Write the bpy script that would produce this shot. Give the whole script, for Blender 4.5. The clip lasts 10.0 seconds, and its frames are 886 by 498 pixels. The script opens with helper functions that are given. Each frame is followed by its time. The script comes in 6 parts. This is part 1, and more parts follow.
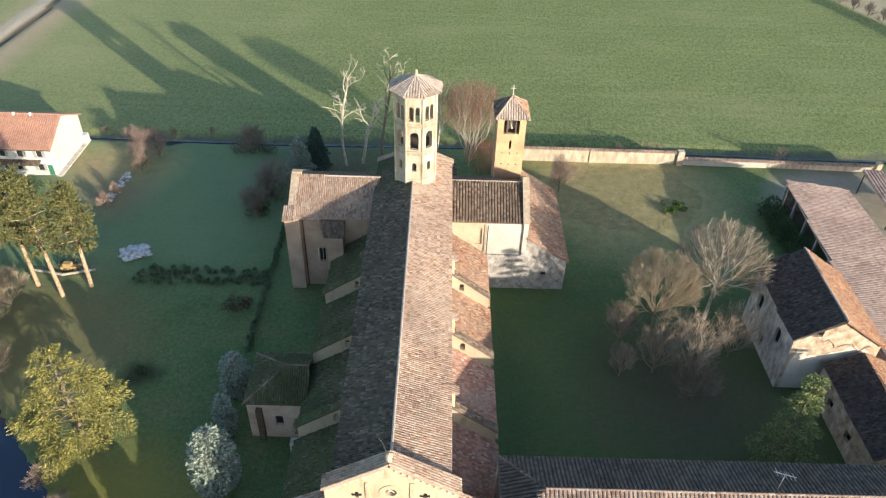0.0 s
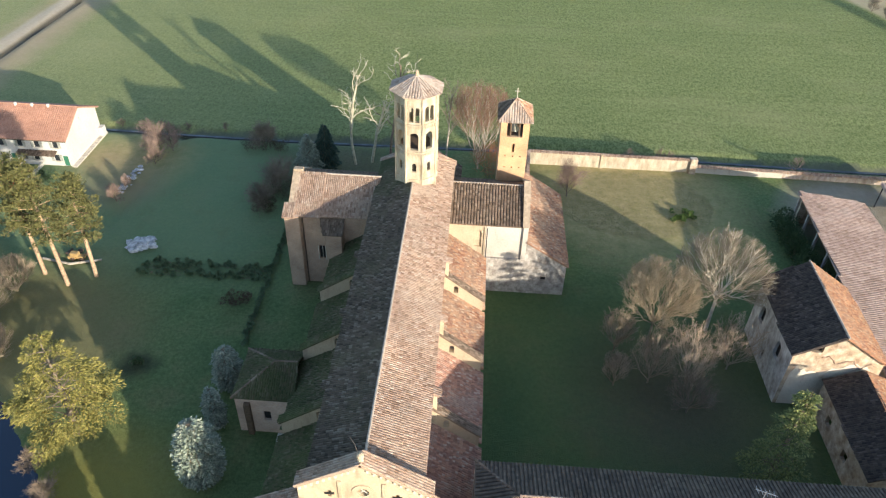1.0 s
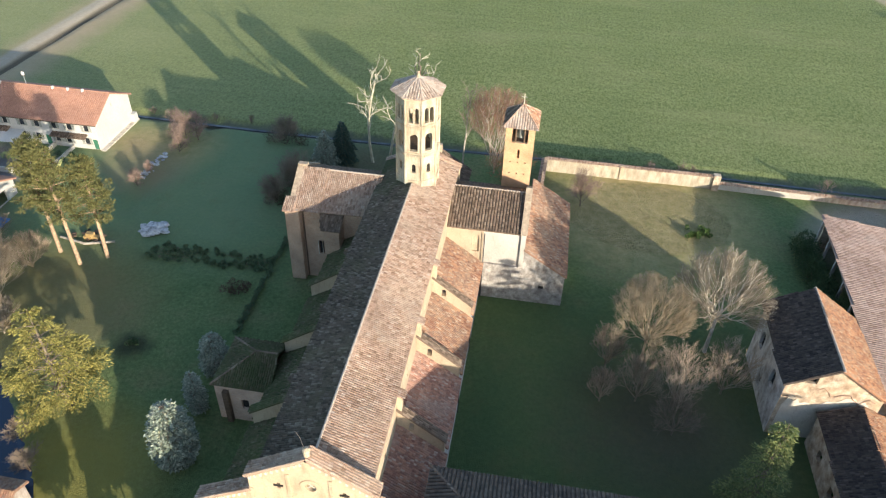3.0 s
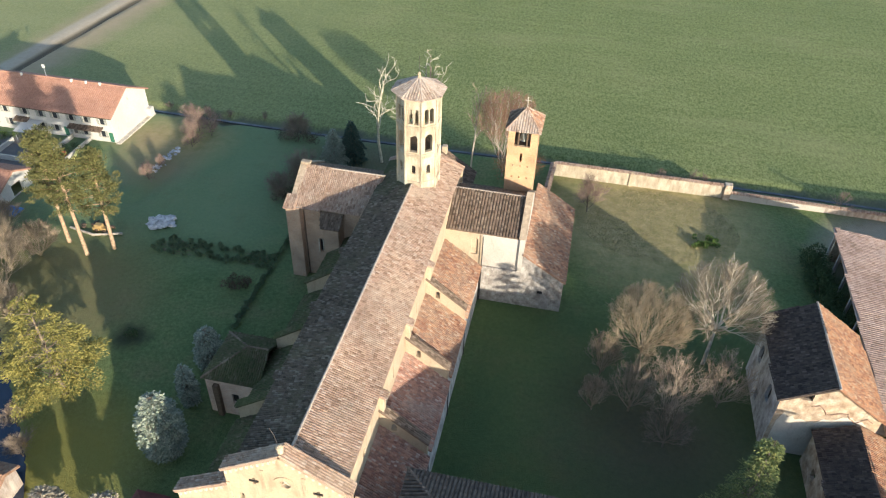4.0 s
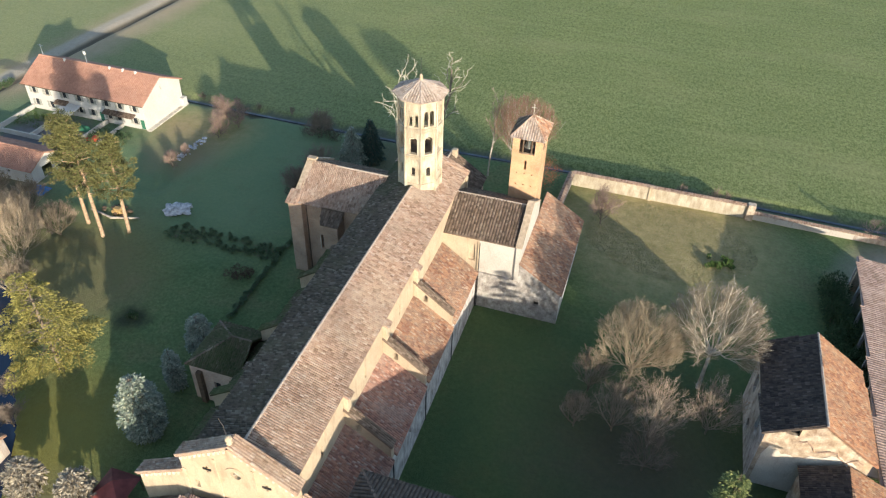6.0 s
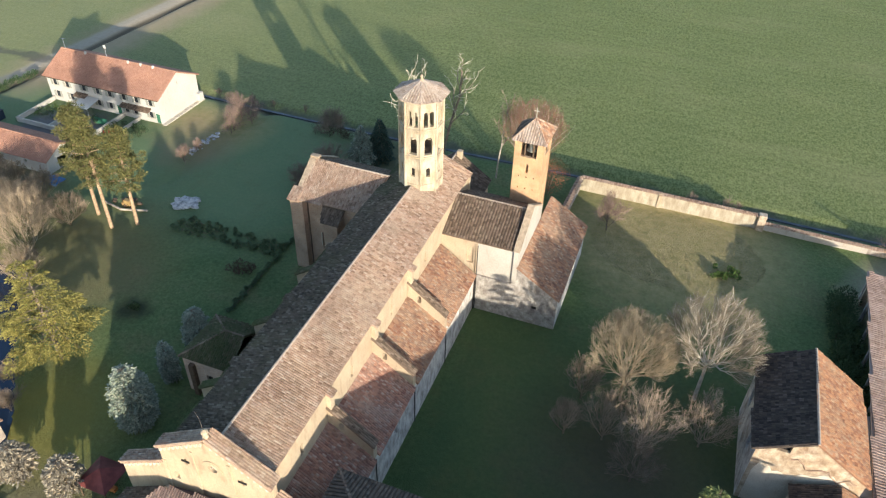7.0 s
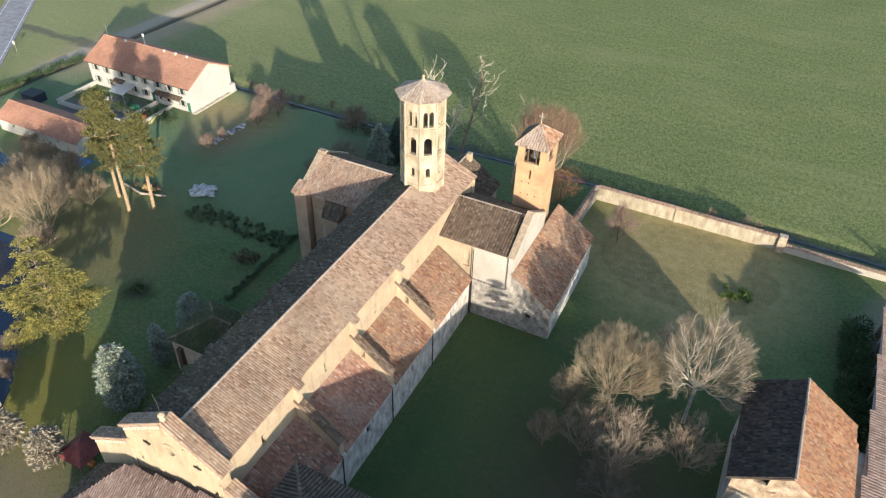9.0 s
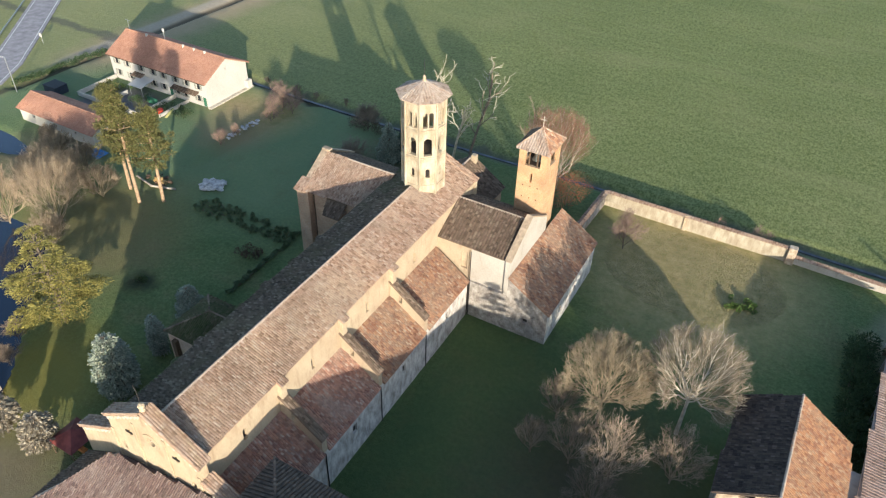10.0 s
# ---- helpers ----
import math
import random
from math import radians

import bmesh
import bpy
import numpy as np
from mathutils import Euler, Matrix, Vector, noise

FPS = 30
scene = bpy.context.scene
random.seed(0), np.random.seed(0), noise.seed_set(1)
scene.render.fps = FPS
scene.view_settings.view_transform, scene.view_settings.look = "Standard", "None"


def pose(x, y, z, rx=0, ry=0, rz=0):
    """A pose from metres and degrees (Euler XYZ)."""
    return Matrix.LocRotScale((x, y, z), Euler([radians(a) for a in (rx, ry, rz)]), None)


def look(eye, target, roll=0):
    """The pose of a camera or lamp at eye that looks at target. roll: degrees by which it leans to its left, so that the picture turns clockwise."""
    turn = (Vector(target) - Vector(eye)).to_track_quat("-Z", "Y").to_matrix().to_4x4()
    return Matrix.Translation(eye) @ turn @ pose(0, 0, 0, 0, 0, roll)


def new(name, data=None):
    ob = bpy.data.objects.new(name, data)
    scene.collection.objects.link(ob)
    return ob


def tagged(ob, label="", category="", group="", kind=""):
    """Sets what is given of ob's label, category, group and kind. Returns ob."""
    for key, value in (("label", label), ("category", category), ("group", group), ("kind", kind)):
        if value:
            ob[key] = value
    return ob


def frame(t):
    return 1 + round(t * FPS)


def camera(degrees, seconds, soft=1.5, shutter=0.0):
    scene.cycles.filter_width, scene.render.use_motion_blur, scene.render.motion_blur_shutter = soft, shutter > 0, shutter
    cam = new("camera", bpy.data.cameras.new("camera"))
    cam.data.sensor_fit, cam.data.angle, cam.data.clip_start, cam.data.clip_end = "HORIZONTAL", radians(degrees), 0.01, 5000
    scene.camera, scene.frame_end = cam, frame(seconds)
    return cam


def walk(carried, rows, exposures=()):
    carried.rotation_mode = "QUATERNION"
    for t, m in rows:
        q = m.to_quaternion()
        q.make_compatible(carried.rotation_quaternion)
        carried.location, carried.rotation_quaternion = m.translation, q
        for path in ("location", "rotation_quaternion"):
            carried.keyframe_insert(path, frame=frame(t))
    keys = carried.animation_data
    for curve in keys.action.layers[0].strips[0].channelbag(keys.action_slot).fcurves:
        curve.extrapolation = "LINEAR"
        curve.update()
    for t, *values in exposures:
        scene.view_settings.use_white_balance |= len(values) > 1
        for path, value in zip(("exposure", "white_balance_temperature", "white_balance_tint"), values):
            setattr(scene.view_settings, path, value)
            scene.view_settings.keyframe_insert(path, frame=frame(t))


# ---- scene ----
cam = camera(62.89, 10.0, soft=1.2)
# seconds, eye x y z, yaw, pitch, roll of the drone's camera
PATH = [
    (0.0, 3.978, 7.768, 72.751, -0.660, -38.365, 2.037),
    (0.5, 6.230, 7.988, 72.744, 0.869, -38.364, 2.005),
    (1.0, 8.395, 8.199, 72.735, 2.324, -38.359, 2.002),
    (1.5, 10.506, 8.431, 72.731, 3.739, -38.351, 2.013),
    (2.0, 12.589, 8.710, 72.736, 5.140, -38.343, 2.029),
    (2.5, 14.661, 9.049, 72.752, 6.542, -38.337, 2.044),
    (4.0, 20.879, 10.497, 72.851, 10.835, -38.332, 2.051),
    (4.5, 22.951, 11.121, 72.891, 12.296, -38.335, 2.041),
    (5.0, 25.013, 11.807, 72.928, 13.765, -38.340, 2.026),
    (5.5, 27.057, 12.546, 72.959, 15.235, -38.346, 2.010),
    (7.0, 32.998, 15.014, 72.985, 19.588, -38.368, 1.980),
    (7.5, 34.899, 15.903, 72.970, 21.009, -38.376, 1.981),
    (8.0, 36.760, 16.826, 72.946, 22.416, -38.385, 1.987),
    (8.5, 38.591, 17.790, 72.919, 23.819, -38.397, 1.994),
    (9.0, 40.405, 18.808, 72.900, 25.233, -38.414, 1.997),
    (9.5, 42.226, 19.901, 72.900, 26.681, -38.437, 1.988),
    (10.0, 44.086, 21.099, 72.936, 28.194, -38.470, 1.954),
]
walk(cam, [(t, pose(x, y, z, 0, 0, yaw) @ pose(0, 0, 0, 90 + pitch) @ pose(0, 0, 0, 0, 0, roll)) for t, x, y, z, yaw, pitch, roll in PATH],
     [(0.0, 1.38), (2.5, 1.36), (5.0, 1.28), (7.5, 1.19), (10.0, 1.15)])

# ---- light ----
SUN_UP, SUN_X, SUN_Y = 11.9, 0.68, -0.733
world = bpy.data.worlds.new("sky")
scene.world = world
world.use_nodes = True
wn = world.node_tree.nodes
sky = wn.new("ShaderNodeTexSky")
sky.sky_type, sky.sun_disc = "NISHITA", False
sky.sun_elevation = radians(SUN_UP)
sky.sun_rotation = math.atan2(SUN_X, SUN_Y)
sky.air_density, sky.dust_density, sky.ozone_density = 1.0, 1.0, 2.0
world.node_tree.links.new(sky.outputs[0], wn["Background"].inputs[0])
wn["Background"].inputs[1].default_value = 0.15
sun = new("sun", bpy.data.lights.new("sun", "SUN"))
sun.data.energy, sun.data.angle, sun.data.color = 3.5, radians(0.6), (1.0, 0.905, 0.755)
sun.matrix_world = look((0, 0, 0), (-SUN_X, -SUN_Y, -math.tan(radians(SUN_UP))))


# ---- materials ----
class Graph:
    """A small wrapper round one material's node tree."""

    def __init__(self, name, rough=0.85, metal=0.0):
        self.mat = bpy.data.materials.new(name)
        self.mat.use_nodes = True
        self.nodes, self.links = self.mat.node_tree.nodes, self.mat.node_tree.links
        self.bsdf = self.nodes["Principled BSDF"]
        self.bsdf.inputs["Roughness"].default_value = rough
        self.bsdf.inputs["Metallic"].default_value = metal
        self.bsdf.inputs["Specular IOR Level"].default_value = 0.25
        self.coord = self.nodes.new("ShaderNodeNewGeometry").outputs["Position"]

    def put(self, socket, value):
        if hasattr(value, "is_linked"):
            self.links.new(value, socket)
        else:
            socket.default_value = value

    def noise(self, scale, detail=4.0, rough=0.55, stretch=None, offset=0.0):
        n = self.nodes.new("ShaderNodeTexNoise")
        n.inputs["Scale"].default_value, n.inputs["Detail"].default_value, n.inputs["Roughness"].default_value = scale, detail, rough
        m = self.nodes.new("ShaderNodeMapping")
        self.links.new(self.coord, m.inputs[0])
        m.inputs["Location"].default_value = (offset, offset * 0.7, 0)
        if stretch:
            m.inputs["Scale"].default_value = stretch
        self.links.new(m.outputs[0], n.inputs["Vector"])
        return n.outputs["Fac"]

    def ramp(self, fac, *stops):
        r = self.nodes.new("ShaderNodeValToRGB")
        while len(r.color_ramp.elements) < len(stops):
            r.color_ramp.elements.new(0.5)
        for e, (at, colour) in zip(r.color_ramp.elements, stops):
            e.position, e.color = at, (*colour, 1) if len(colour) == 3 else colour
        self.links.new(fac, r.inputs[0])
        return r.outputs[0]

    def band(self, fac, low, high):
        """0 below low, 1 above high."""
        r = self.nodes.new("ShaderNodeMapRange")
        r.inputs["From Min"].default_value, r.inputs["From Max"].default_value = low, high
        self.links.new(fac, r.inputs["Value"])
        return r.outputs[0]

    def mix(self, fac, a, b, kind="MIX"):
        m = self.nodes.new("ShaderNodeMix")
        m.data_type, m.blend_type = "RGBA", kind
        self.put(m.inputs[0], fac)
        for s, v in ((m.inputs[6], a), (m.inputs[7], b)):
            self.put(s, (*v, 1) if isinstance(v, tuple) and len(v) == 3 else v)
        return m.outputs[2]

    def maths(self, op, a, b=0.0):
        m = self.nodes.new("ShaderNodeMath")
        m.operation = op
        self.put(m.inputs[0], a)
        self.put(m.inputs[1], b)
        return m.outputs[0]

    def axis(self, k):
        s = self.nodes.new("ShaderNodeSeparateXYZ")
        self.links.new(self.coord, s.inputs[0])
        return s.outputs[k]

    def island(self):
        return self.nodes.new("ShaderNodeNewGeometry").outputs["Random Per Island"]

    def finish(self, colour, bump=None, strength=0.3, distance=0.05):
        self.put(self.bsdf.inputs["Base Color"], (*colour, 1) if isinstance(colour, tuple) else colour)
        if bump is not None:
            b = self.nodes.new("ShaderNodeBump")
            b.inputs["Strength"].default_value, b.inputs["Distance"].default_value = strength, distance
            self.links.new(bump, b.inputs["Height"])
            self.links.new(b.outputs[0], self.bsdf.inputs["Normal"])
        return self.mat


def plaster(name, light, mid, stain, scale=0.35, amount=0.55, rough=0.9, streak=0.28):
    """Lime plaster or old masonry: two tones, drips and stains, grain."""
    g = Graph(name, rough)
    col = g.mix(g.band(g.noise(scale, 5), 0.35, 0.7), light, mid)
    drip = g.band(g.noise(1.1, 5, 0.65, (1, 1, streak), 7.0), 1.0 - amount, 1.06 - amount * 0.6)
    col = g.mix(g.maths("MULTIPLY", drip, 0.85), col, stain)
    fine = g.noise(6.0, 4)
    col = g.mix(0.35, col, g.ramp(fine, (0.25, (0.55, 0.55, 0.55)), (0.75, (1.25, 1.25, 1.25))), "MULTIPLY")
    return g.finish(col, fine, 0.35, 0.04)


def brickwork(name, light, dark, mortar):
    g = Graph(name, 0.9)
    br = g.nodes.new("ShaderNodeTexBrick")
    sep = g.nodes.new("ShaderNodeSeparateXYZ")
    g.links.new(g.coord, sep.inputs[0])
    comb = g.nodes.new("ShaderNodeCombineXYZ")
    g.links.new(g.maths("ADD", sep.outputs[0], sep.outputs[1]), comb.inputs[0])
    g.links.new(sep.outputs[2], comb.inputs[1])
    g.links.new(comb.outputs[0], br.inputs["Vector"])
    br.inputs["Color1"].default_value, br.inputs["Color2"].default_value, br.inputs["Mortar"].default_value = (*light, 1), (*dark, 1), (*mortar, 1)
    br.inputs["Scale"].default_value, br.inputs["Brick Width"].default_value, br.inputs["Row Height"].default_value = 1.0, 0.28, 0.075
    br.inputs["Mortar Size"].default_value = 0.008
    patch = g.ramp(g.noise(0.45, 5), (0.3, (0.7, 0.68, 0.66)), (0.7, (1.25, 1.22, 1.15)))
    col = g.mix(0.8, br.outputs["Color"], patch, "MULTIPLY")
    return g.finish(col, g.noise(5, 4), 0.3, 0.04)


def tiles_material(name, tones, lichen, amount=0.5, dirt=(0.10, 0.08, 0.06), moss_from=None):
    """Old clay roof tiles: each its own tone, lichen and dirt in patches and specks."""
    g = Graph(name, 0.88)
    mean = [sum(c[k] for c in tones) / len(tones) for k in range(3)]
    tones = [tuple(max(0.015, m + 0.95 * (v - m)) for v, m in zip(c, mean)) for c in tones]
    col = g.ramp(g.island(), *[(0.02 + 0.96 * i / (len(tones) - 1), c) for i, c in enumerate(tones)])
    patch = g.band(g.noise(0.28, 6, 0.65), 0.66 - amount * 0.3, 0.86 - amount * 0.3)
    col = g.mix(g.maths("MULTIPLY", patch, 0.6), col, lichen)
    wide = g.noise(0.13, 5, 0.6, None, 31.0)
    col = g.mix(0.7, col, g.ramp(wide, (0.34, (0.72, 0.70, 0.70)), (0.52, (1.0, 1.0, 1.0)), (0.68, (1.22, 1.2, 1.14))), "MULTIPLY")
    dark = g.band(g.noise(0.9, 6, 0.78, None, 11.0), 0.53, 0.72)
    col = g.mix(g.maths("MULTIPLY", dark, 0.7), col, dirt)
    speck = g.band(g.noise(3.2, 4, 0.75, None, 5.0), 0.60, 0.70)
    pale = tuple(min(0.6, 1.25 * v + 0.06) for v in lichen)
    col = g.mix(g.maths("MULTIPLY", speck, 0.1 + 0.8 * amount), col, pale)
    soot = g.band(g.noise(2.7, 4, 0.75, None, 19.0), 0.59, 0.68)
    col = g.mix(g.maths("MULTIPLY", soot, 0.55), col, dirt)
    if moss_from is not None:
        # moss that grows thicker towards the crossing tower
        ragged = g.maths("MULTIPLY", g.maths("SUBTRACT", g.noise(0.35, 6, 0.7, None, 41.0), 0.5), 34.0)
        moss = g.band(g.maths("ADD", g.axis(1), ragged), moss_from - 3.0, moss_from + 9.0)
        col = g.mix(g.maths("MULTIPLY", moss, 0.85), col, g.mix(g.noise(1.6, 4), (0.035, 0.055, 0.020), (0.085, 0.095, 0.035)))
    col = g.mix(0.4, col, g.ramp(g.noise(9, 3), (0.3, (0.6, 0.6, 0.6)), (0.7, (1.3, 1.3, 1.3))), "MULTIPLY")
    return g.finish(col, g.noise(14, 3), 0.25, 0.02)


def leaf_material(name, *tones):
    g = Graph(name, 0.75)
    col = g.ramp(g.island(), *[(i / max(1, len(tones) - 1), c) for i, c in enumerate(tones)])
    col = g.mix(0.5, col, g.ramp(g.noise(0.8, 3), (0.3, (0.6, 0.6, 0.6)), (0.7, (1.3, 1.3, 1.2))), "MULTIPLY")
    g.bsdf.inputs["Subsurface Weight"].default_value = 0.0
    return g.finish(col)


def plain(name, colour, rough=0.7, metal=0.0, vary=0.25, scale=3.0):
    g = Graph(name, rough, metal)
    f = g.noise(scale, 5)
    col = g.mix(1.0, colour, g.ramp(f, (0.3, (1 - vary,) * 3), (0.7, (1 + vary,) * 3)), "MULTIPLY")
    return g.finish(col, g.noise(scale * 6, 3), 0.2, 0.02)


CREAM = plaster("cream_plaster", (0.475, 0.385, 0.27), (0.415, 0.32, 0.22), (0.29, 0.20, 0.135), 0.35, 0.48)
TOWER_CREAM = plaster("pale_tower_plaster", (0.50, 0.445, 0.34), (0.41, 0.345, 0.25), (0.25, 0.185, 0.12), 0.6, 0.58)
WHITE_WALL = plaster("white_plaster", (0.48, 0.445, 0.39), (0.41, 0.365, 0.31), (0.28, 0.235, 0.19), 0.3, 0.42)
WHITEWASH = plaster("stained_whitewash", (0.70, 0.67, 0.62), (0.52, 0.475, 0.43), (0.20, 0.16, 0.135), 0.6, 0.6, streak=0.5)
SACRISTY_WALL = plaster("blotched_grey_plaster", (0.56, 0.52, 0.46), (0.31, 0.285, 0.26), (0.14, 0.11, 0.09), 0.62, 0.66, streak=0.8)
WORN = plaster("flaking_plaster", (0.50, 0.46, 0.41), (0.36, 0.31, 0.27), (0.22, 0.16, 0.13), 0.45, 0.62)
RUIN = plaster("ruined_plaster", (0.62, 0.53, 0.41), (0.42, 0.31, 0.20), (0.20, 0.125, 0.08), 0.7, 0.62, streak=0.8)
BROWN_BRICK = brickwork("brown_brick", (0.40, 0.27, 0.19), (0.32, 0.21, 0.15), (0.40, 0.33, 0.27))
RUIN_WHITE = plaster("broken_white_plaster", (0.64, 0.58, 0.48), (0.55, 0.47, 0.37), (0.34, 0.25, 0.17), 0.5, 0.45)
TAN_STONE = plain("tan_coping_stone", (0.36, 0.28, 0.20), 0.9, 0, 0.3, 2.0)
PINK_BRICK = brickwork("pink_brick", (0.52, 0.38, 0.30), (0.42, 0.30, 0.24), (0.50, 0.43, 0.37))
ORANGE_BRICK = brickwork("orange_brick", (0.50, 0.30, 0.17), (0.42, 0.25, 0.14), (0.48, 0.37, 0.26))
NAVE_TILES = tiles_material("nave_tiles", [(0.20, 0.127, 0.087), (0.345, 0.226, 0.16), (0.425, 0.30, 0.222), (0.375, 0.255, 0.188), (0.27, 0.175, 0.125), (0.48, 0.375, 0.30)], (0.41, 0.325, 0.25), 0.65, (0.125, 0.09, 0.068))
RED_TILES = tiles_material("orange_tiles", [(0.18, 0.085, 0.055), (0.32, 0.16, 0.095), (0.40, 0.235, 0.14), (0.30, 0.16, 0.105), (0.20, 0.11, 0.08), (0.43, 0.32, 0.23)], (0.33, 0.25, 0.18), 0.7, (0.10, 0.065, 0.05))
# orange aisle tiles in a lighter tone, bounce light put into the colour
LIFTED_AISLE_TILES = tiles_material("lifted_rusty_tiles", [(0.21, 0.10, 0.075), (0.36, 0.18, 0.125), (0.45, 0.25, 0.175), (0.34, 0.175, 0.13), (0.25, 0.135, 0.105), (0.48, 0.36, 0.29)], (0.38, 0.29, 0.235), 0.65, (0.10, 0.065, 0.055))
# nave tiles darkened for the slope turned from the sun, plus real moss
SHADED_WEST_TILES = tiles_material("mossy_weathered_shaded_tiles", [(0.062, 0.048, 0.033), (0.098, 0.076, 0.054), (0.135, 0.102, 0.074), (0.118, 0.088, 0.064), (0.215, 0.175, 0.135)], (0.115, 0.105, 0.06), 0.6, (0.042, 0.036, 0.026), 93.0)
# grey weathered tiles; also carry shade on transept and bell tower slopes
GREY_TILES = tiles_material("weathered_shaded_tiles", [(0.08, 0.057, 0.04), (0.125, 0.09, 0.064), (0.175, 0.125, 0.09), (0.16, 0.11, 0.08), (0.24, 0.185, 0.14)], (0.17, 0.135, 0.10), 0.45, (0.06, 0.045, 0.035))
PLUM_TILES = tiles_material("plum_tiles", [(0.085, 0.058, 0.055), (0.145, 0.098, 0.088), (0.195, 0.135, 0.118), (0.16, 0.108, 0.098), (0.26, 0.20, 0.18)], (0.23, 0.185, 0.165), 0.65, (0.065, 0.05, 0.046))
# tones deepened to carry the shade of the wing's north and west slopes
SHADED_WING_TILES = tiles_material("shaded_wing_tiles", [(0.06, 0.047, 0.038), (0.10, 0.077, 0.06), (0.14, 0.11, 0.085), (0.085, 0.065, 0.05)], (0.11, 0.09, 0.07), 0.4, (0.045, 0.036, 0.03))
# shaded copy of the barn tiles, for slopes away from the sun
SHADED_BARN_TILES = tiles_material("shaded_old_tiles", [(0.035, 0.028, 0.024), (0.065, 0.05, 0.042), (0.10, 0.075, 0.06), (0.055, 0.042, 0.036), (0.13, 0.10, 0.085)], (0.08, 0.065, 0.055), 0.4, (0.03, 0.025, 0.022))
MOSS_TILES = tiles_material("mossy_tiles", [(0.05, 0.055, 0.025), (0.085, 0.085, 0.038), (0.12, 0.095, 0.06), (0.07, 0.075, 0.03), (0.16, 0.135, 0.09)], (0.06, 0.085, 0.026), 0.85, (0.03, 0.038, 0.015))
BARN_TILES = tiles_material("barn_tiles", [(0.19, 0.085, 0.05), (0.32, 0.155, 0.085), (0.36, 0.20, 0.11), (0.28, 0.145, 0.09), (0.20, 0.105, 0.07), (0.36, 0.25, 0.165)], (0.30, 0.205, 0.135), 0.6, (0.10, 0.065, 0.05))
PALE_TILES = tiles_material("pale_tower_tiles", [(0.27, 0.195, 0.15), (0.38, 0.295, 0.235), (0.44, 0.36, 0.30), (0.36, 0.27, 0.215), (0.47, 0.40, 0.34)], (0.44, 0.38, 0.32), 0.5, (0.17, 0.13, 0.10))
NEW_TILES = tiles_material("new_clay_tiles", [(0.36, 0.185, 0.125), (0.40, 0.215, 0.15), (0.44, 0.24, 0.165), (0.38, 0.20, 0.135)], (0.40, 0.245, 0.175), 0.3, (0.27, 0.13, 0.09))
SHED_TILES = tiles_material("shed_tiles", [(0.28, 0.19, 0.15), (0.36, 0.26, 0.21), (0.42, 0.31, 0.26), (0.33, 0.23, 0.19)], (0.38, 0.31, 0.27), 0.4)
MORTAR = plain("ridge_mortar", (0.42, 0.34, 0.27), 0.9)
STONE = plain("pale_stone", (0.50, 0.45, 0.37), 0.85, 0, 0.3, 2.0)
DARK = plain("dark_interior", (0.025, 0.022, 0.02), 0.9, 0, 0.2)
WOOD = plain("old_wood", (0.11, 0.075, 0.05), 0.85, 0, 0.35, 4.0)
IRON = plain("dark_iron", (0.05, 0.045, 0.045), 0.55, 0.6, 0.2)
BRONZE = plain("bell_bronze", (0.30, 0.30, 0.26), 0.45, 0.5, 0.2)
WHITE_PAINT = plaster("white_paint", (0.56, 0.53, 0.48), (0.50, 0.465, 0.415), (0.42, 0.375, 0.32), 0.3, 0.35)
CONCRETE = plain("grey_concrete", (0.36, 0.34, 0.32), 0.9, 0, 0.25, 0.8)
ASPHALT = plain("grey_asphalt", (0.31, 0.29, 0.295), 0.85, 0, 0.25, 0.6)
PAINT_LINE = plain("white_line", (0.62, 0.62, 0.60), 0.8)
RED_PAINT = plain("red_paint", (0.42, 0.05, 0.03), 0.6, 0, 0.2)
BLUE_PLASTIC = plain("blue_plastic", (0.05, 0.16, 0.34), 0.5, 0, 0.2)
GREEN_PAINT = plain("green_paint", (0.04, 0.15, 0.09), 0.6, 0, 0.2)
RUST_METAL = plain("dull_red_sheet", (0.16, 0.045, 0.04), 0.6, 0, 0.35, 1.0)
GREY_METAL = plain("galvanised_metal", (0.42, 0.43, 0.45), 0.4, 0.7, 0.15)
DITCH_WATER = plain("muddy_ditch_water", (0.07, 0.078, 0.085), 0.28, 0, 0.5, 0.5)
RUBBLE = plain("pale_rubble", (0.40, 0.40, 0.40), 0.9, 0, 0.5, 1.5)
BARK = plain("grey_brown_bark", (0.17, 0.135, 0.10), 0.9, 0, 0.4, 2.0)
PALE_BARK = plain("pale_bark", (0.36, 0.31, 0.25), 0.9, 0, 0.35, 2.0)
DEAD_BARK = plain("bleached_bark", (0.42, 0.38, 0.28), 0.9, 0, 0.35, 1.5)
PINE_BARK = plain("pine_bark", (0.36, 0.25, 0.16), 0.9, 0, 0.4, 2.5)
TWIGS = plain("brown_twigs", (0.20, 0.155, 0.115), 0.9, 0, 0.35, 1.0)
RED_TWIGS = plain("reddish_twigs", (0.27, 0.19, 0.15), 0.9, 0, 0.35, 1.0)
GOLD_NEEDLES = leaf_material("golden_needles", (0.13, 0.13, 0.035), (0.235, 0.21, 0.058), (0.34, 0.29, 0.088))
PINE_NEEDLES = leaf_material("pine_needles", (0.075, 0.078, 0.030), (0.12, 0.118, 0.042), (0.17, 0.16, 0.06))
BLUE_NEEDLES = leaf_material("blue_spruce_needles", (0.14, 0.185, 0.14), (0.25, 0.29, 0.235), (0.40, 0.42, 0.34))
GREY_LEAVES = leaf_material("grey_leaves", (0.20, 0.17, 0.13), (0.30, 0.26, 0.20), (0.40, 0.36, 0.29))
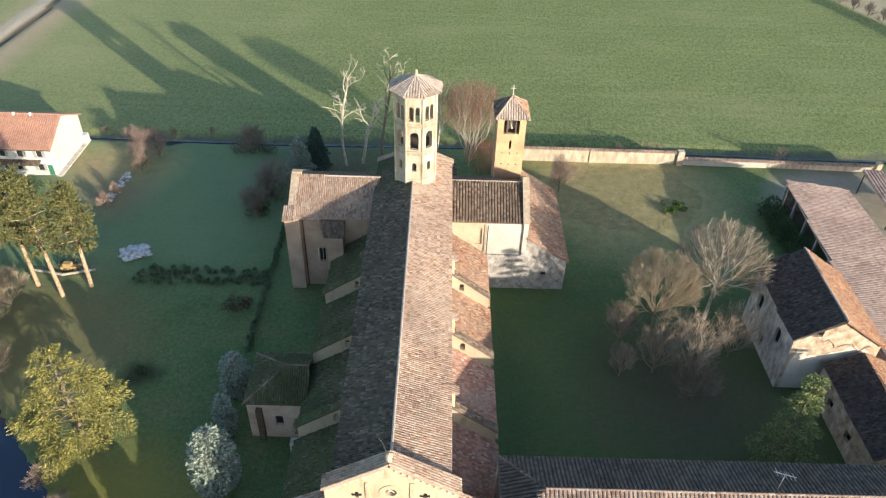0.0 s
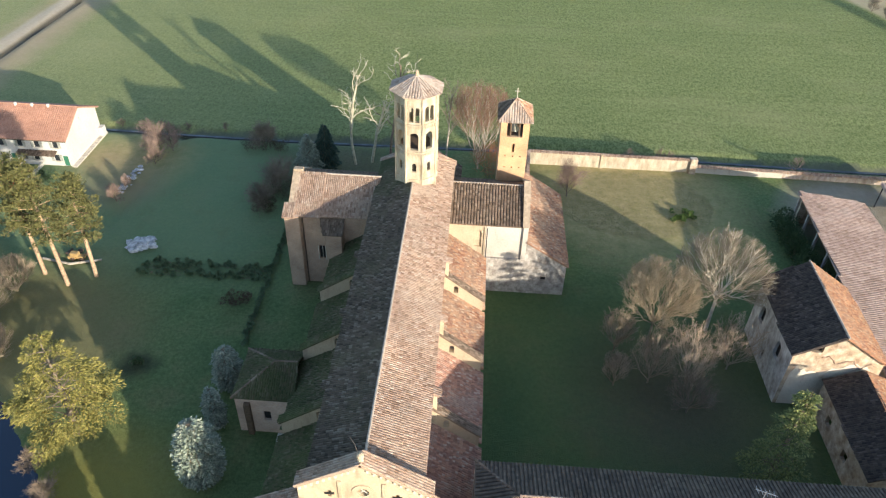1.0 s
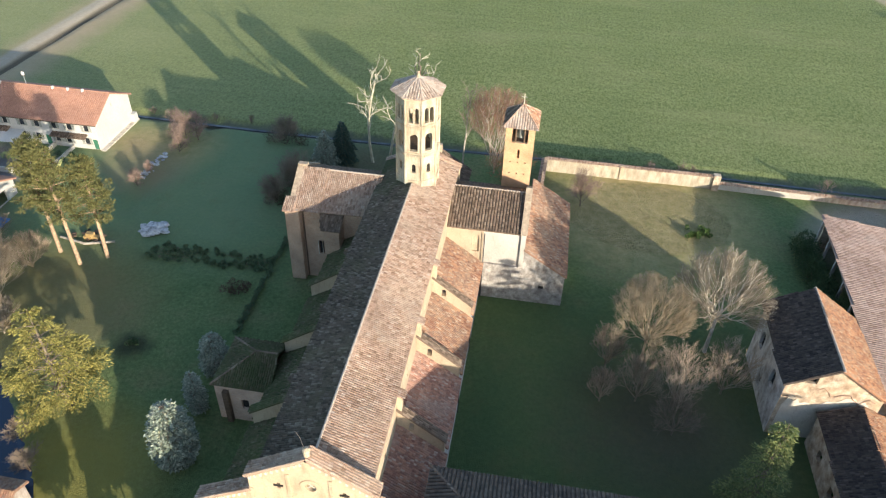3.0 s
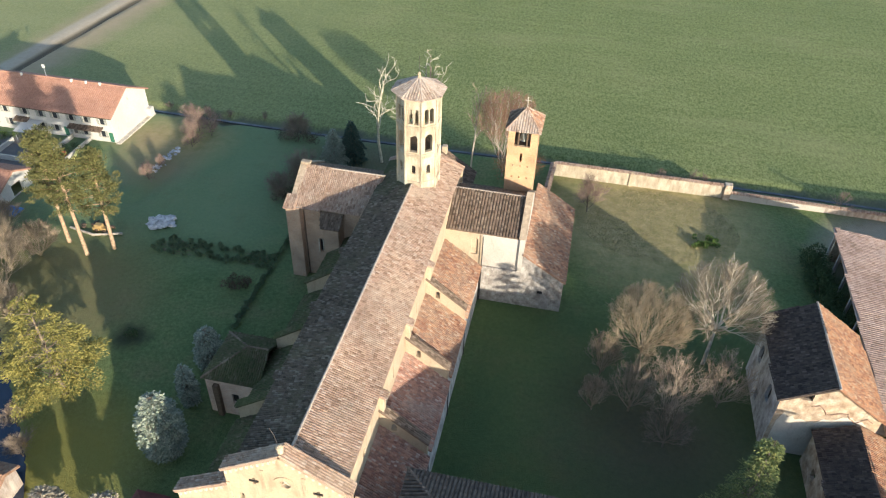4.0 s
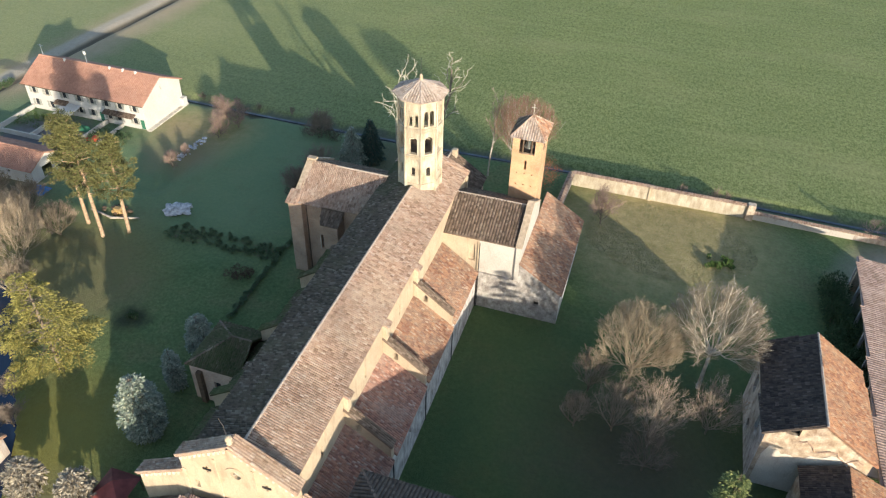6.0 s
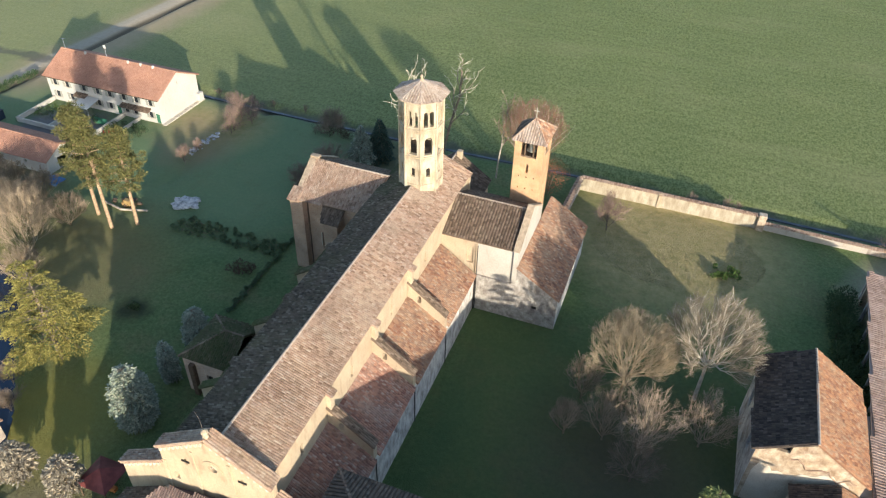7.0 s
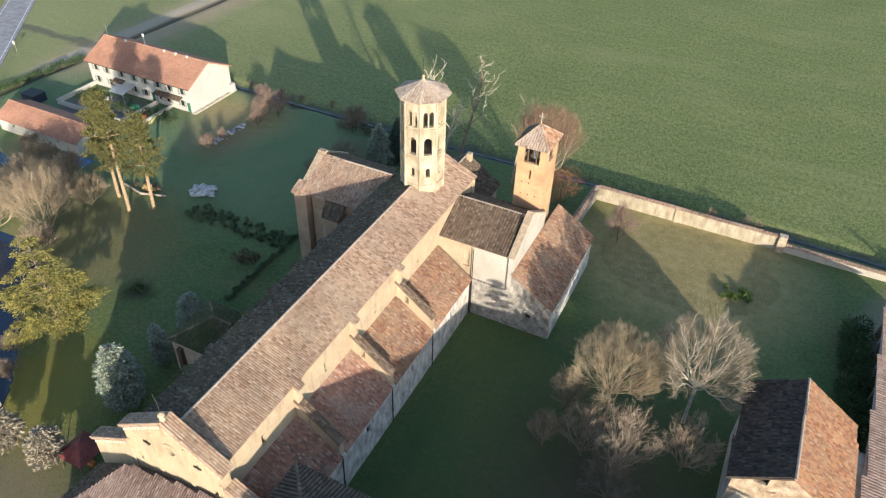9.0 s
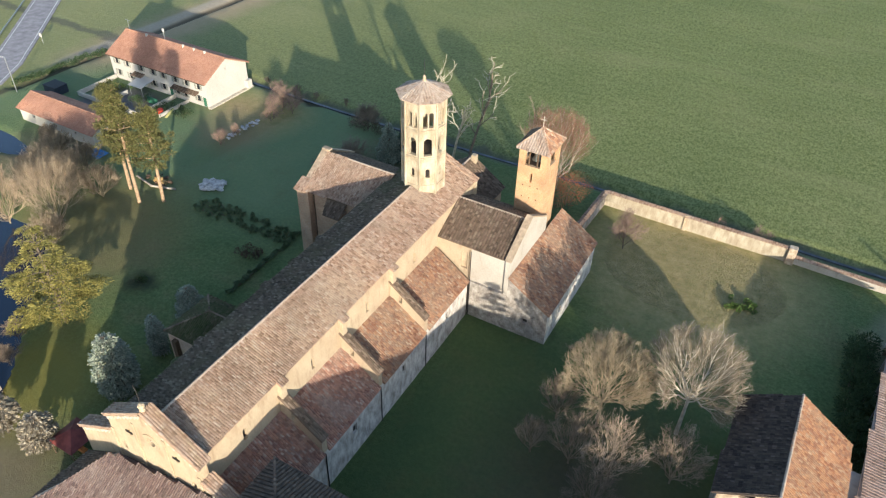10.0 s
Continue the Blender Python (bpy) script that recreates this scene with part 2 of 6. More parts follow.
DARK_NEEDLES = leaf_material("dark_needles", (0.03, 0.055, 0.045), (0.05, 0.085, 0.065), (0.07, 0.11, 0.08))
GREEN_NEEDLES = leaf_material("cedar_needles", (0.09, 0.12, 0.045), (0.16, 0.19, 0.07), (0.27, 0.275, 0.10))
RUSSET = leaf_material("russet_leaves", (0.24, 0.09, 0.04), (0.32, 0.13, 0.06), (0.28, 0.15, 0.08))
HEDGE_LEAVES = leaf_material("hedge_leaves", (0.035, 0.065, 0.026), (0.06, 0.10, 0.042), (0.08, 0.115, 0.05))
GARDEN_HEDGE = leaf_material("garden_hedge_leaves", (0.095, 0.16, 0.085), (0.125, 0.195, 0.105), (0.15, 0.18, 0.10))
WEEDS = leaf_material("weeds", (0.06, 0.11, 0.028), (0.10, 0.15, 0.042))


STRAW = leaf_material("dry_grass_blades", (0.30, 0.26, 0.14), (0.38, 0.32, 0.19), (0.19, 0.20, 0.08))


def ground_material():
    """Winter crop north of the ditch, rough lawn round the church, worn earth, yard and track, by place."""
    g = Graph("grass", 0.95)
    x, y = g.axis(0), g.axis(1)
    wob = g.maths("MULTIPLY", g.maths("SUBTRACT", g.noise(0.22, 4), 0.5), 5.0)
    xw, yw = g.maths("ADD", x, wob), g.maths("ADD", y, wob)
    crop = g.ramp(g.noise(0.05, 6, 0.6), (0.3, (0.172, 0.205, 0.074)), (0.55, (0.196, 0.225, 0.084)), (0.75, (0.232, 0.246, 0.102)))
    row = g.noise(1.05, 3, 0.65, (1.2, 0.75, 1))
    crop = g.mix(0.7, crop, g.ramp(row, (0.34, (0.55, 0.62, 0.52)), (0.5, (1.0, 1.0, 1.0)), (0.66, (1.25, 1.22, 1.3))), "MULTIPLY")
    crop = g.mix(0.75, crop, g.ramp(g.noise(2.8, 3, 0.7, (1.0, 0.6, 1)), (0.36, (0.50, 0.56, 0.45)), (0.60, (1.28, 1.25, 1.3))), "MULTIPLY")
    thin_spots = g.band(g.noise(0.03, 5, 0.6, (0.5, 1.3, 1), 57.0), 0.54, 0.68)
    crop = g.mix(g.maths("MULTIPLY", thin_spots, 0.4), crop, (0.27, 0.27, 0.125))
    lines = g.noise(0.5, 2, 0.5, (0.03, 1.0, 1))
    crop = g.mix(0.2, crop, g.ramp(lines, (0.35, (0.75, 0.75, 0.7)), (0.65, (1.2, 1.2, 1.2))), "MULTIPLY")
    # crop paler and drier westward, with distance haze put into the colour
    crop = g.mix(g.maths("MULTIPLY", g.band(xw, -10.0, -120.0), 0.55), crop, g.mix(g.noise(0.7, 6, 0.7), (0.24, 0.265, 0.115), (0.40, 0.375, 0.20)))
    lawn = g.ramp(g.noise(0.11, 6, 0.65), (0.3, (0.086, 0.148, 0.056)), (0.52, (0.126, 0.178, 0.070)), (0.7, (0.175, 0.178, 0.082)))
    lawn = g.mix(0.7, lawn, g.ramp(g.noise(1.7, 6, 0.8), (0.34, (0.45, 0.5, 0.45)), (0.66, (1.55, 1.45, 1.4))), "MULTIPLY")

    # haze paints the north garden grass brighter, shade paints the courtyard grass darker
    garden = g.maths("MULTIPLY", g.band(xw, -12.0, -30.0), g.band(yw, 84.0, 97.0))
    lawn = g.mix(g.maths("MULTIPLY", garden, 0.7), lawn, g.mix(g.noise(0.5, 6, 0.7), (0.140, 0.222, 0.112), (0.195, 0.252, 0.138)))
    court_shade = g.maths("MULTIPLY", g.band(xw, 8.0, 14.0), g.band(yw, 100.0, 88.0))
    lawn = g.mix(g.maths("MULTIPLY", court_shade, 0.65), lawn, g.mix(g.noise(0.7, 6, 0.75), (0.046, 0.090, 0.032), (0.082, 0.120, 0.045)))

    def spot(cx, cy, r, soft):
        d = g.maths("SQRT", g.maths("ADD", g.maths("POWER", g.maths("SUBTRACT", xw, cx), 2.0), g.maths("POWER", g.maths("SUBTRACT", yw, cy), 2.0)))
        return g.band(d, r + soft, r - soft)

    dry = g.mix(g.band(g.noise(0.6, 6, 0.75), 0.36, 0.64), (0.47, 0.37, 0.19), (0.29, 0.255, 0.105))
    lawn = g.mix(g.maths("MULTIPLY", spot(37, 118, 17, 6), 0.95), lawn, dry)
    lawn = g.mix(g.maths("MULTIPLY", spot(-52, 75, 15, 6), 0.75), lawn, g.mix(g.noise(0.6, 6, 0.75), (0.26, 0.20, 0.10), (0.15, 0.14, 0.06)))
    lawn = g.mix(g.maths("MULTIPLY", spot(-31, 51, 9, 4), 0.8), lawn, (0.24, 0.21, 0.05))
    lawn = g.mix(g.maths("MULTIPLY", spot(-55, 122, 9, 5), 0.8), lawn, dry)
    lawn = g.mix(g.maths("MULTIPLY", spot(-53.5, 113, 6, 4), 0.8), lawn, (0.27, 0.22, 0.13))
    lawn = g.mix(g.maths("MULTIPLY", spot(-60.0, 121, 4.0, 3), 0.85), lawn, g.mix(g.noise(0.9, 5), (0.42, 0.32, 0.20), (0.28, 0.23, 0.10)))
    scrub = g.mix(g.noise(0.9, 6, 0.75), (0.17, 0.125, 0.085), (0.26, 0.20, 0.13))
    lawn = g.mix(g.maths("MULTIPLY", spot(-77.0, 87.5, 9.0, 4), 0.85), lawn, scrub)
    lawn = g.mix(g.maths("MULTIPLY", spot(-22.0, 38.0, 8.0, 4), 0.75), lawn, scrub)
    earth = g.mix(g.noise(1.2, 5), (0.070, 0.054, 0.042), (0.125, 0.092, 0.070))
    lawn = g.mix(g.maths("MULTIPLY", spot(37, 71, 11, 7), 0.65), lawn, earth)
    lawn = g.mix(g.maths("MULTIPLY", spot(-16, 122, 11, 5), 0.6), lawn, earth)
    lawn = g.mix(g.maths("MULTIPLY", spot(-34.2, 71.6, 2.3, 1.0), 0.8), lawn, (0.03, 0.035, 0.02))
    yard = g.mix(g.noise(0.9, 5), (0.40, 0.34, 0.27), (0.26, 0.22, 0.17))
    lawn = g.mix(g.maths("MULTIPLY", spot(78, 115, 13.5, 3), 0.9), lawn, yard)
    lawn = g.mix(spot(-82, 108, 8.5, 2), lawn, g.mix(g.noise(0.8, 5), (0.15, 0.14, 0.135), (0.21, 0.20, 0.19)))
    scuff = g.maths("MULTIPLY", g.band(g.noise(0.16, 6, 0.7, None, 23.0), 0.55, 0.72), 0.3)
    lawn = g.mix(scuff, lawn, g.mix(g.noise(1.1, 5, 0.7), (0.10, 0.09, 0.04), (0.16, 0.15, 0.055)))
    edge = g.band(g.maths("ADD", y, g.maths("MULTIPLY", wob, 0.25)), 132.2, 134.2)
    west = g.band(xw, -104.0, -107.0)
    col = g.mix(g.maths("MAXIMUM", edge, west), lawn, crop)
    # cart track beside the field, and its dry verge
    along = g.maths("SUBTRACT", x, g.maths("ADD", -107.5, g.maths("MULTIPLY", g.maths("SUBTRACT", y, 150.0), 0.05)))
    near = g.maths("ABSOLUTE", g.maths("ADD", along, g.maths("MULTIPLY", wob, 0.12)))
    wide = g.maths("ABSOLUTE", g.maths("ADD", g.maths("SUBTRACT", along, 4.0), g.maths("MULTIPLY", wob, 1.4)))
    verge = g.maths("MULTIPLY", g.band(wide, 11.0, 3.0), g.band(y, 112.0, 124.0))
    col = g.mix(g.maths("MULTIPLY", verge, 0.85), col, g.mix(g.noise(0.8, 5), (0.47, 0.35, 0.24), (0.36, 0.285, 0.17)))
    ruts = g.maths("MULTIPLY", g.band(near, 2.6, 1.2), g.band(y, 112.0, 124.0))
    col = g.mix(g.maths("MULTIPLY", ruts, 0.8), col, g.mix(g.noise(1.0, 5), (0.50, 0.44, 0.36), (0.34, 0.29, 0.22)))
    # ploughed land past the east hedge of the field
    far = g.band(g.maths("ADD", x, g.maths("ADD", g.maths("MULTIPLY", y, 0.38), g.maths("MULTIPLY", wob, 0.3))), 204.0, 206.5)
    col = g.mix(far, col, g.mix(g.noise(0.5, 6, 0.7), (0.42, 0.35, 0.25), (0.30, 0.27, 0.15)))
    dark = g.maths("MULTIPLY", g.band(g.maths("ABSOLUTE", g.maths("SUBTRACT", along, 3.0)), 1.5, 0.6), 0.75)
    col = g.mix(dark, col, (0.05, 0.045, 0.035))
    # ditch bed darkened: its shade and the wall's shadow put into the colour
    ditch = g.maths("MULTIPLY", g.band(g.maths("ABSOLUTE", g.maths("SUBTRACT", yw, 132.8)), 2.2, 0.8), 0.7)
    col = g.mix(ditch, col, (0.10, 0.10, 0.085))
    return g.finish(col, g.maths("ADD", g.noise(2.2, 5, 0.75), g.noise(7, 3, 0.7)), 0.9, 0.25)


def water_material():
    g = Graph("dark_water", 0.06)
    g.bsdf.inputs["Specular IOR Level"].default_value = 0.5
    return g.finish((0.010, 0.020, 0.042), g.noise(1.5, 3), 0.05, 0.02)


def glass_material():
    g = Graph("window_glass", 0.08)
    g.bsdf.inputs["Specular IOR Level"].default_value = 0.5
    return g.finish((0.03, 0.035, 0.04))


GRASS, WATER, GLASS = ground_material(), water_material(), glass_material()


# ---- building tools ----
def solid(name, verts, faces, material, parent=None, label="", kind="", smooth=False):
    """ONE mesh object from corners and faces, under parent if there is one."""
    data = bpy.data.meshes.new(name)
    data.from_pydata([tuple(v) for v in verts], [], faces)
    data.materials.append(material)
    if smooth:
        data.polygons.foreach_set("use_smooth", [True] * len(data.polygons))
    data.update()
    ob = new(name, data)
    if parent is not None:
        ob.parent = parent
    return tagged(ob, label, kind=kind)


def part(name, bm, material, parent, label="", kind=""):
    data = bpy.data.meshes.new(name)
    bm.to_mesh(data)
    bm.free()
    data.materials.append(material)
    ob = new(name, data)
    ob.parent = parent
    return tagged(ob, label, kind=kind)


def thing(name, label, category, group="", kind=""):
    return tagged(new(name), label, category, group, kind)


BOX = [(0, 3, 2, 1), (4, 5, 6, 7), (0, 1, 5, 4), (1, 2, 6, 5), (2, 3, 7, 6), (3, 0, 4, 7)]


def box_data(x0, x1, y0, y1, z0, z1):
    return [(x0, y0, z0), (x1, y0, z0), (x1, y1, z0), (x0, y1, z0), (x0, y0, z1), (x1, y0, z1), (x1, y1, z1), (x0, y1, z1)]


def block(name, x0, x1, y0, y1, z0, z1, material, parent, label="", bevel=0.04):
    """A block with its upright and top edges taken off."""
    bm = bmesh.new()
    vs = [bm.verts.new(v) for v in box_data(x0, x1, y0, y1, z0, z1)]
    for f in BOX:
        bm.faces.new([vs[i] for i in f])
    if bevel:
        bmesh.ops.bevel(bm, geom=bm.edges[:], offset=min(bevel, 0.3 * min(x1 - x0, y1 - y0, z1 - z0)), segments=1, affect="EDGES")
    return part(name, bm, material, parent, label)


def arch(u, w, z, h, n=7):
    """A round-headed opening: its sill's middle u, width, sill height, whole height."""
    r = w / 2
    top = z + h - r
    return [(u - r, z), (u + r, z)] + [(u + r * math.cos(a), top + r * math.sin(a)) for a in np.linspace(0, math.pi, n)]


def slot(u, w, z, h):
    return [(u - w / 2, z), (u + w / 2, z), (u + w / 2, z + h), (u - w / 2, z + h)]


def disc(u, z, r, n=14):
    return [(u + r * math.cos(a), z + r * math.sin(a)) for a in np.linspace(0, 2 * math.pi, n, endpoint=False)]


def panel(name, origin, along, outline, holes, thick, material, parent, label=""):
    """A wall: a flat outline (u, z) with openings cut through, standing at origin and running along; outside is to the right of along."""
    along = Vector(along).normalized()
    out = along.cross(Vector((0, 0, 1)))
    lo, hi = min(u for u, z in outline), max(u for u, z in outline)
    outline = [(u + (0.004 if u == lo else -0.004 if u == hi else 0), z) for u, z in outline]
    loops = [[Vector((u, z, 0)) for u, z in loop] for loop in (outline, *holes)]
    flat = [p for loop in loops for p in loop]
    tris = [t for t in tess(loops)]
    o = Vector(origin)
    front = [o + along * p.x + Vector((0, 0, p.y)) for p in flat]
    verts = front + [v - out * thick for v in front]
    n = len(flat)
    faces = []
    for a, b, c in tris:
        if (flat[b] - flat[a]).cross(flat[c] - flat[a]).z < 0:
            b, c = c, b
        faces += [(a, b, c), (c + n, b + n, a + n)]
    start = 0
    for k, loop in enumerate(loops):
        m = len(loop)
        area = sum(loop[i].x * loop[(i + 1) % m].y - loop[(i + 1) % m].x * loop[i].y for i in range(m))
        for i in range(m):
            a, b = start + i, start + (i + 1) % m
            if (area > 0) == (k == 0):
                faces.append((b, a, a + n, b + n))
            else:
                faces.append((a, b, b + n, a + n))
        start += m
    return solid(name, verts, faces, material, parent, label)


from mathutils.geometry import tessellate_polygon


def tess(loops):
    return tessellate_polygon(loops)


def pane(name, origin, along, loop, depth, material, parent, label=""):
    """A thin sheet that closes an opening, set back from the outside."""
    along = Vector(along).normalized()
    out = along.cross(Vector((0, 0, 1)))
    o = Vector(origin) - out * depth
    m = len(loop)
    fr = [o + along * u + Vector((0, 0, z)) for u, z in loop]
    verts = fr + [v - out * 0.05 for v in fr]
    faces = [tuple(range(m)), tuple(range(2 * m - 1, m - 1, -1))] + [(i, i + m, (i + 1) % m + m, (i + 1) % m) for i in range(m)]
    return solid(name, verts, faces, material, parent, label)


def slab(name, poly, thick, material, parent, label=""):
    """A flat plate under the polygon (anticlockwise seen from above)."""
    p = [Vector(v) for v in poly]
    m = len(p)
    n = (p[1] - p[0]).cross(p[2] - p[0]).normalized()
    verts = p + [v - n * thick for v in p]
    faces = [tuple(range(m)), tuple(range(2 * m - 1, m - 1, -1))] + [(i, i + m, (i + 1) % m + m, (i + 1) % m) for i in range(m)]
    return solid(name, verts, faces, material, parent, label)


def inside(px, py, poly):
    hit = False
    for i in range(len(poly)):
        (x0, y0), (x1, y1) = poly[i], poly[i - 1]
        if (y0 > py) != (y1 > py) and px < (x1 - x0) * (py - y0) / (y1 - y0) + x0:
            hit = not hit
    return hit


def roof(poly, material, parent, step=0.275, course=0.42, rise=0.075, rag=0.02, label="", thick=0.22, name="roof_slope"):
    """A roof slope: a plate, and on it rows of curved clay tiles that run down the slope."""
    plate = slab(name, poly, thick, material, parent, label)
    p = [Vector(v) for v in poly]
    n = (p[1] - p[0]).cross(p[2] - p[0]).normalized()
    if n.z < 0:
        n = -n
    down = Vector((n.x * n.z, n.y * n.z, -(n.x ** 2 + n.y ** 2))).normalized()
    side = n.cross(down).normalized()
    o = p[0]
    flat = [((v - o).dot(side), (v - o).dot(down)) for v in p]
    s0, s1 = min(f[0] for f in flat), max(f[0] for f in flat)
    d0, d1 = min(f[1] for f in flat), max(f[1] for f in flat)
    rnd = random.Random(int(1000 * abs(o.x + 3 * o.y + 7 * o.z)))
    verts, faces = [], []
    cols, rows = int((s1 - s0) / step), int((d1 - d0) / course)
    wave = [(-0.46, 0.004), (-0.25, rise * 1.2), (0.25, rise * 1.2), (0.46, 0.004)]
    for i in range(cols + 1):
        s = s0 + (i + 0.5) * step
        if s > s1:
            continue
        bow = rnd.uniform(-0.03, 0.03)
        for j in range(rows + 1):
            d = d0 + (j + 0.5) * course
            if not inside(s, d, flat):
                continue
            j0, j1 = rnd.uniform(-rag, rag), rnd.uniform(-rag, rag)
            tilt = rnd.uniform(0.0, 0.015 + rag)
            k = len(verts)
            for end, wide, lift, jit in ((-0.56, 0.82, 0.0, j0), (0.56, 1.0, 0.03 + tilt, j1)):
                for u, h in wave:
                    verts.append(o + side * (s + u * step * wide + jit + bow * 0.3) + down * (d + end * course + j0) + n * (h + lift))
            faces += [(k + q, k + q + 1, k + q + 5, k + q + 4) for q in range(3)] + [(k + 4, k + 5, k + 6, k + 7)]
    solid("roof_tiles", verts, faces, material, plate, kind="stuff")
    return plate


def ridge(points, material, parent, width=0.32, height=0.13, name="ridge_tiles"):
    """Half-round ridge or hip tiles laid end to end along a line."""
    verts, faces = [], []
    for a, b in zip(points, points[1:]):
        a, b = Vector(a), Vector(b)
        way = (b - a).normalized()
        side = way.cross(Vector((0, 0, 1))).normalized()
        up = side.cross(way)
        length = (b - a).length
        count = max(1, int(length / 0.55))
        for i in range(count):
            for k, (s, w) in enumerate(((i, 0.92), (i + 1.06, 1.04))):
                c = a + way * (length * min(s, count) / count)
                for ang in (-0.1, 0.25, 0.5, 0.75, 1.1):
                    t = math.pi * ang
                    verts.append(c + side * (math.cos(t) * width * 0.5 * w) + up * (math.sin(t) * height * w))
            m = len(verts) - 10
            faces += [(m + q, m + q + 1, m + q + 6, m + q + 5) for q in range(4)] + [(m + 4, m + 3, m + 2, m + 1, m), (m + 5, m + 6, m + 7, m + 8, m + 9)]
    return solid(name, verts, faces, material, parent, kind="stuff")


def tube_into(verts, faces, points, radii, sides=5):
    """Adds one tapering tube to a mesh in the making."""
    ref = Vector((0.3, 0.9, 0.2))
    base = len(verts)
    for i, (p, r) in enumerate(zip(points, radii)):
        d = (points[min(i + 1, len(points) - 1)] - points[max(i - 1, 0)])
        d = d.normalized() if d.length > 1e-6 else Vector((0, 0, 1))
        a = d.cross(ref)
        a = a.normalized() if a.length > 1e-4 else d.orthogonal().normalized()
        b = d.cross(a)
        for k in range(sides):
            t = 2 * math.pi * k / sides
            verts.append(p + a * (r * math.cos(t)) + b * (r * math.sin(t)))
    for i in range(len(points) - 1):
        for k in range(sides):
            q = base + i * sides
            faces.append((q + k, q + (k + 1) % sides, q + sides + (k + 1) % sides, q + sides + k))


def rod(name, points, radius, material, parent, label="", sides=6):
    verts, faces = [], []
    points = [Vector(p) for p in points]
    tube_into(verts, faces, points, [radius] * len(points), sides)
    m = len(verts)
    faces += [tuple(range(sides - 1, -1, -1)), tuple(range(m - sides, m))]
    return solid(name, verts, faces, material, parent, label)


# ---- ground ----
def pond_side(x, y):
    """Metres inside the pond's bank: positive over water."""
    return (-(x + 41.0) * 0.72 - (y - 56.5) * 0.69) * 1.0


def ground_height(x, y):
    z = 0.10 * noise.noise(Vector((x * 0.06, y * 0.06, 0.3))) + 0.05 * noise.noise(Vector((x * 0.3, y * 0.3, 4.0)))
    if 102 < y < 200:
        d = abs(x + 104.5 - 0.05 * (y - 150))
        z -= 0.9 * max(0.0, 1 - d / 1.7) ** 0.7
    if -70 < x < 110:
        d = abs(y - 132.9 - 0.5 * math.sin(x * 0.05))
        z -= 1.0 * max(0.0, 1 - d / 1.9) ** 0.7
    if 100 < y < 135:
        d = abs(x + 50.0 - 0.06 * (y - 115))
        z -= 0.8 * max(0.0, 1 - d / 2.2)
    if x < -25 and y < 80:
        z -= 1.6 * min(1.0, max(0.0, pond_side(x, y) / 1.6 + 0.3)) * (1.0 if y < 70 else max(0.0, 1 - (y - 70) / 5))
    if x < -76 and 81 < y < 92:
        z -= 1.3 * min(1.0, max(0.0, 1.6 * (1 - ((x + 97) / 18.0) ** 2 - ((y - 86.8) / 3.6) ** 2)))
    return z


def make_ground():
    def axis(lo, hi, step, far):
        inner = list(np.arange(lo, hi + 0.01, step))
        out = [lo - far * f for f in (1.0, 0.4, 0.15, 0.05, 0.015)]
        return out + inner + [hi + far * f for f in (0.015, 0.05, 0.15, 0.4, 1.0)]

    xs, ys = axis(-160, 140, 1.5, 2500), axis(20, 240, 1.1, 2500)
    verts = [(x, y, ground_height(x, y) if abs(x) < 165 and 15 < y < 245 else 0.0) for y in ys for x in xs]
    w = len(xs)
    faces = [(j * w + i, j * w + i + 1, (j + 1) * w + i + 1, (j + 1) * w + i) for j in range(len(ys) - 1) for i in range(w - 1)]
    ob = solid("ground", verts, faces, GRASS, kind="structure", smooth=True)
    tagged(ob, "winter crop field and rough green lawn with dry patches", "ground")


make_ground()
pond = slab("water", [(-120, 20, -0.75), (-12, 20, -0.75), (-30, 42, -0.75), (-52, 76, -0.75), (-120, 76, -0.75)], 0.1, WATER, None)
tagged(pond, "dark blue still water of a fish pond", "water", kind="structure")


stream = slab("water", [(-116, 82.5, -0.5), (-78.5, 82.5, -0.5), (-78.5, 91, -0.5), (-116, 91, -0.5)], 0.08, WATER, None)
tagged(stream, "dark water of a stream beside the garage", "water", kind="structure")


def strip(name, points, width, z, material, label, category):
    """A flat way that follows a line."""
    verts, faces = [], []
    pts = [Vector((*p, 0)) for p in points]
    for i, p in enumerate(pts):
        d = (pts[min(i + 1, len(pts) - 1)] - pts[max(i - 1, 0)]).normalized()
        s = Vector((-d.y, d.x, 0)) * width / 2
        verts += [p + s + Vector((0, 0, z)), p - s + Vector((0, 0, z)), p - s + Vector((0, 0, z - 0.3)), p + s + Vector((0, 0, z - 0.3))]
    for i in range(len(pts) - 1):
        k = 4 * i
        faces += [(k, k + 1, k + 5, k + 4), (k + 1, k + 2, k + 6, k + 5), (k + 3, k, k + 4, k + 7)]
    return tagged(solid(name, verts, faces, material, kind="structure"), label, category)


ROAD_LINE = [(-240, 262), (-178, 181), (-146.5, 142.0), (-129.0, 121.5), (-118.5, 109.0), (-113.5, 101.0), (-114.0, 93.0), (-122.0, 84.0), (-150.0, 66.0)]
strip("road", ROAD_LINE, 7.6, 0.16, ASPHALT, "grey asphalt country road with white edge lines", "road")
strip("water", [(x, 132.9 + 0.5 * math.sin(x * 0.05)) for x in range(-66, 107, 4)], 0.6, -0.66, DITCH_WATER, "thin line of still water in the field ditch", "water")
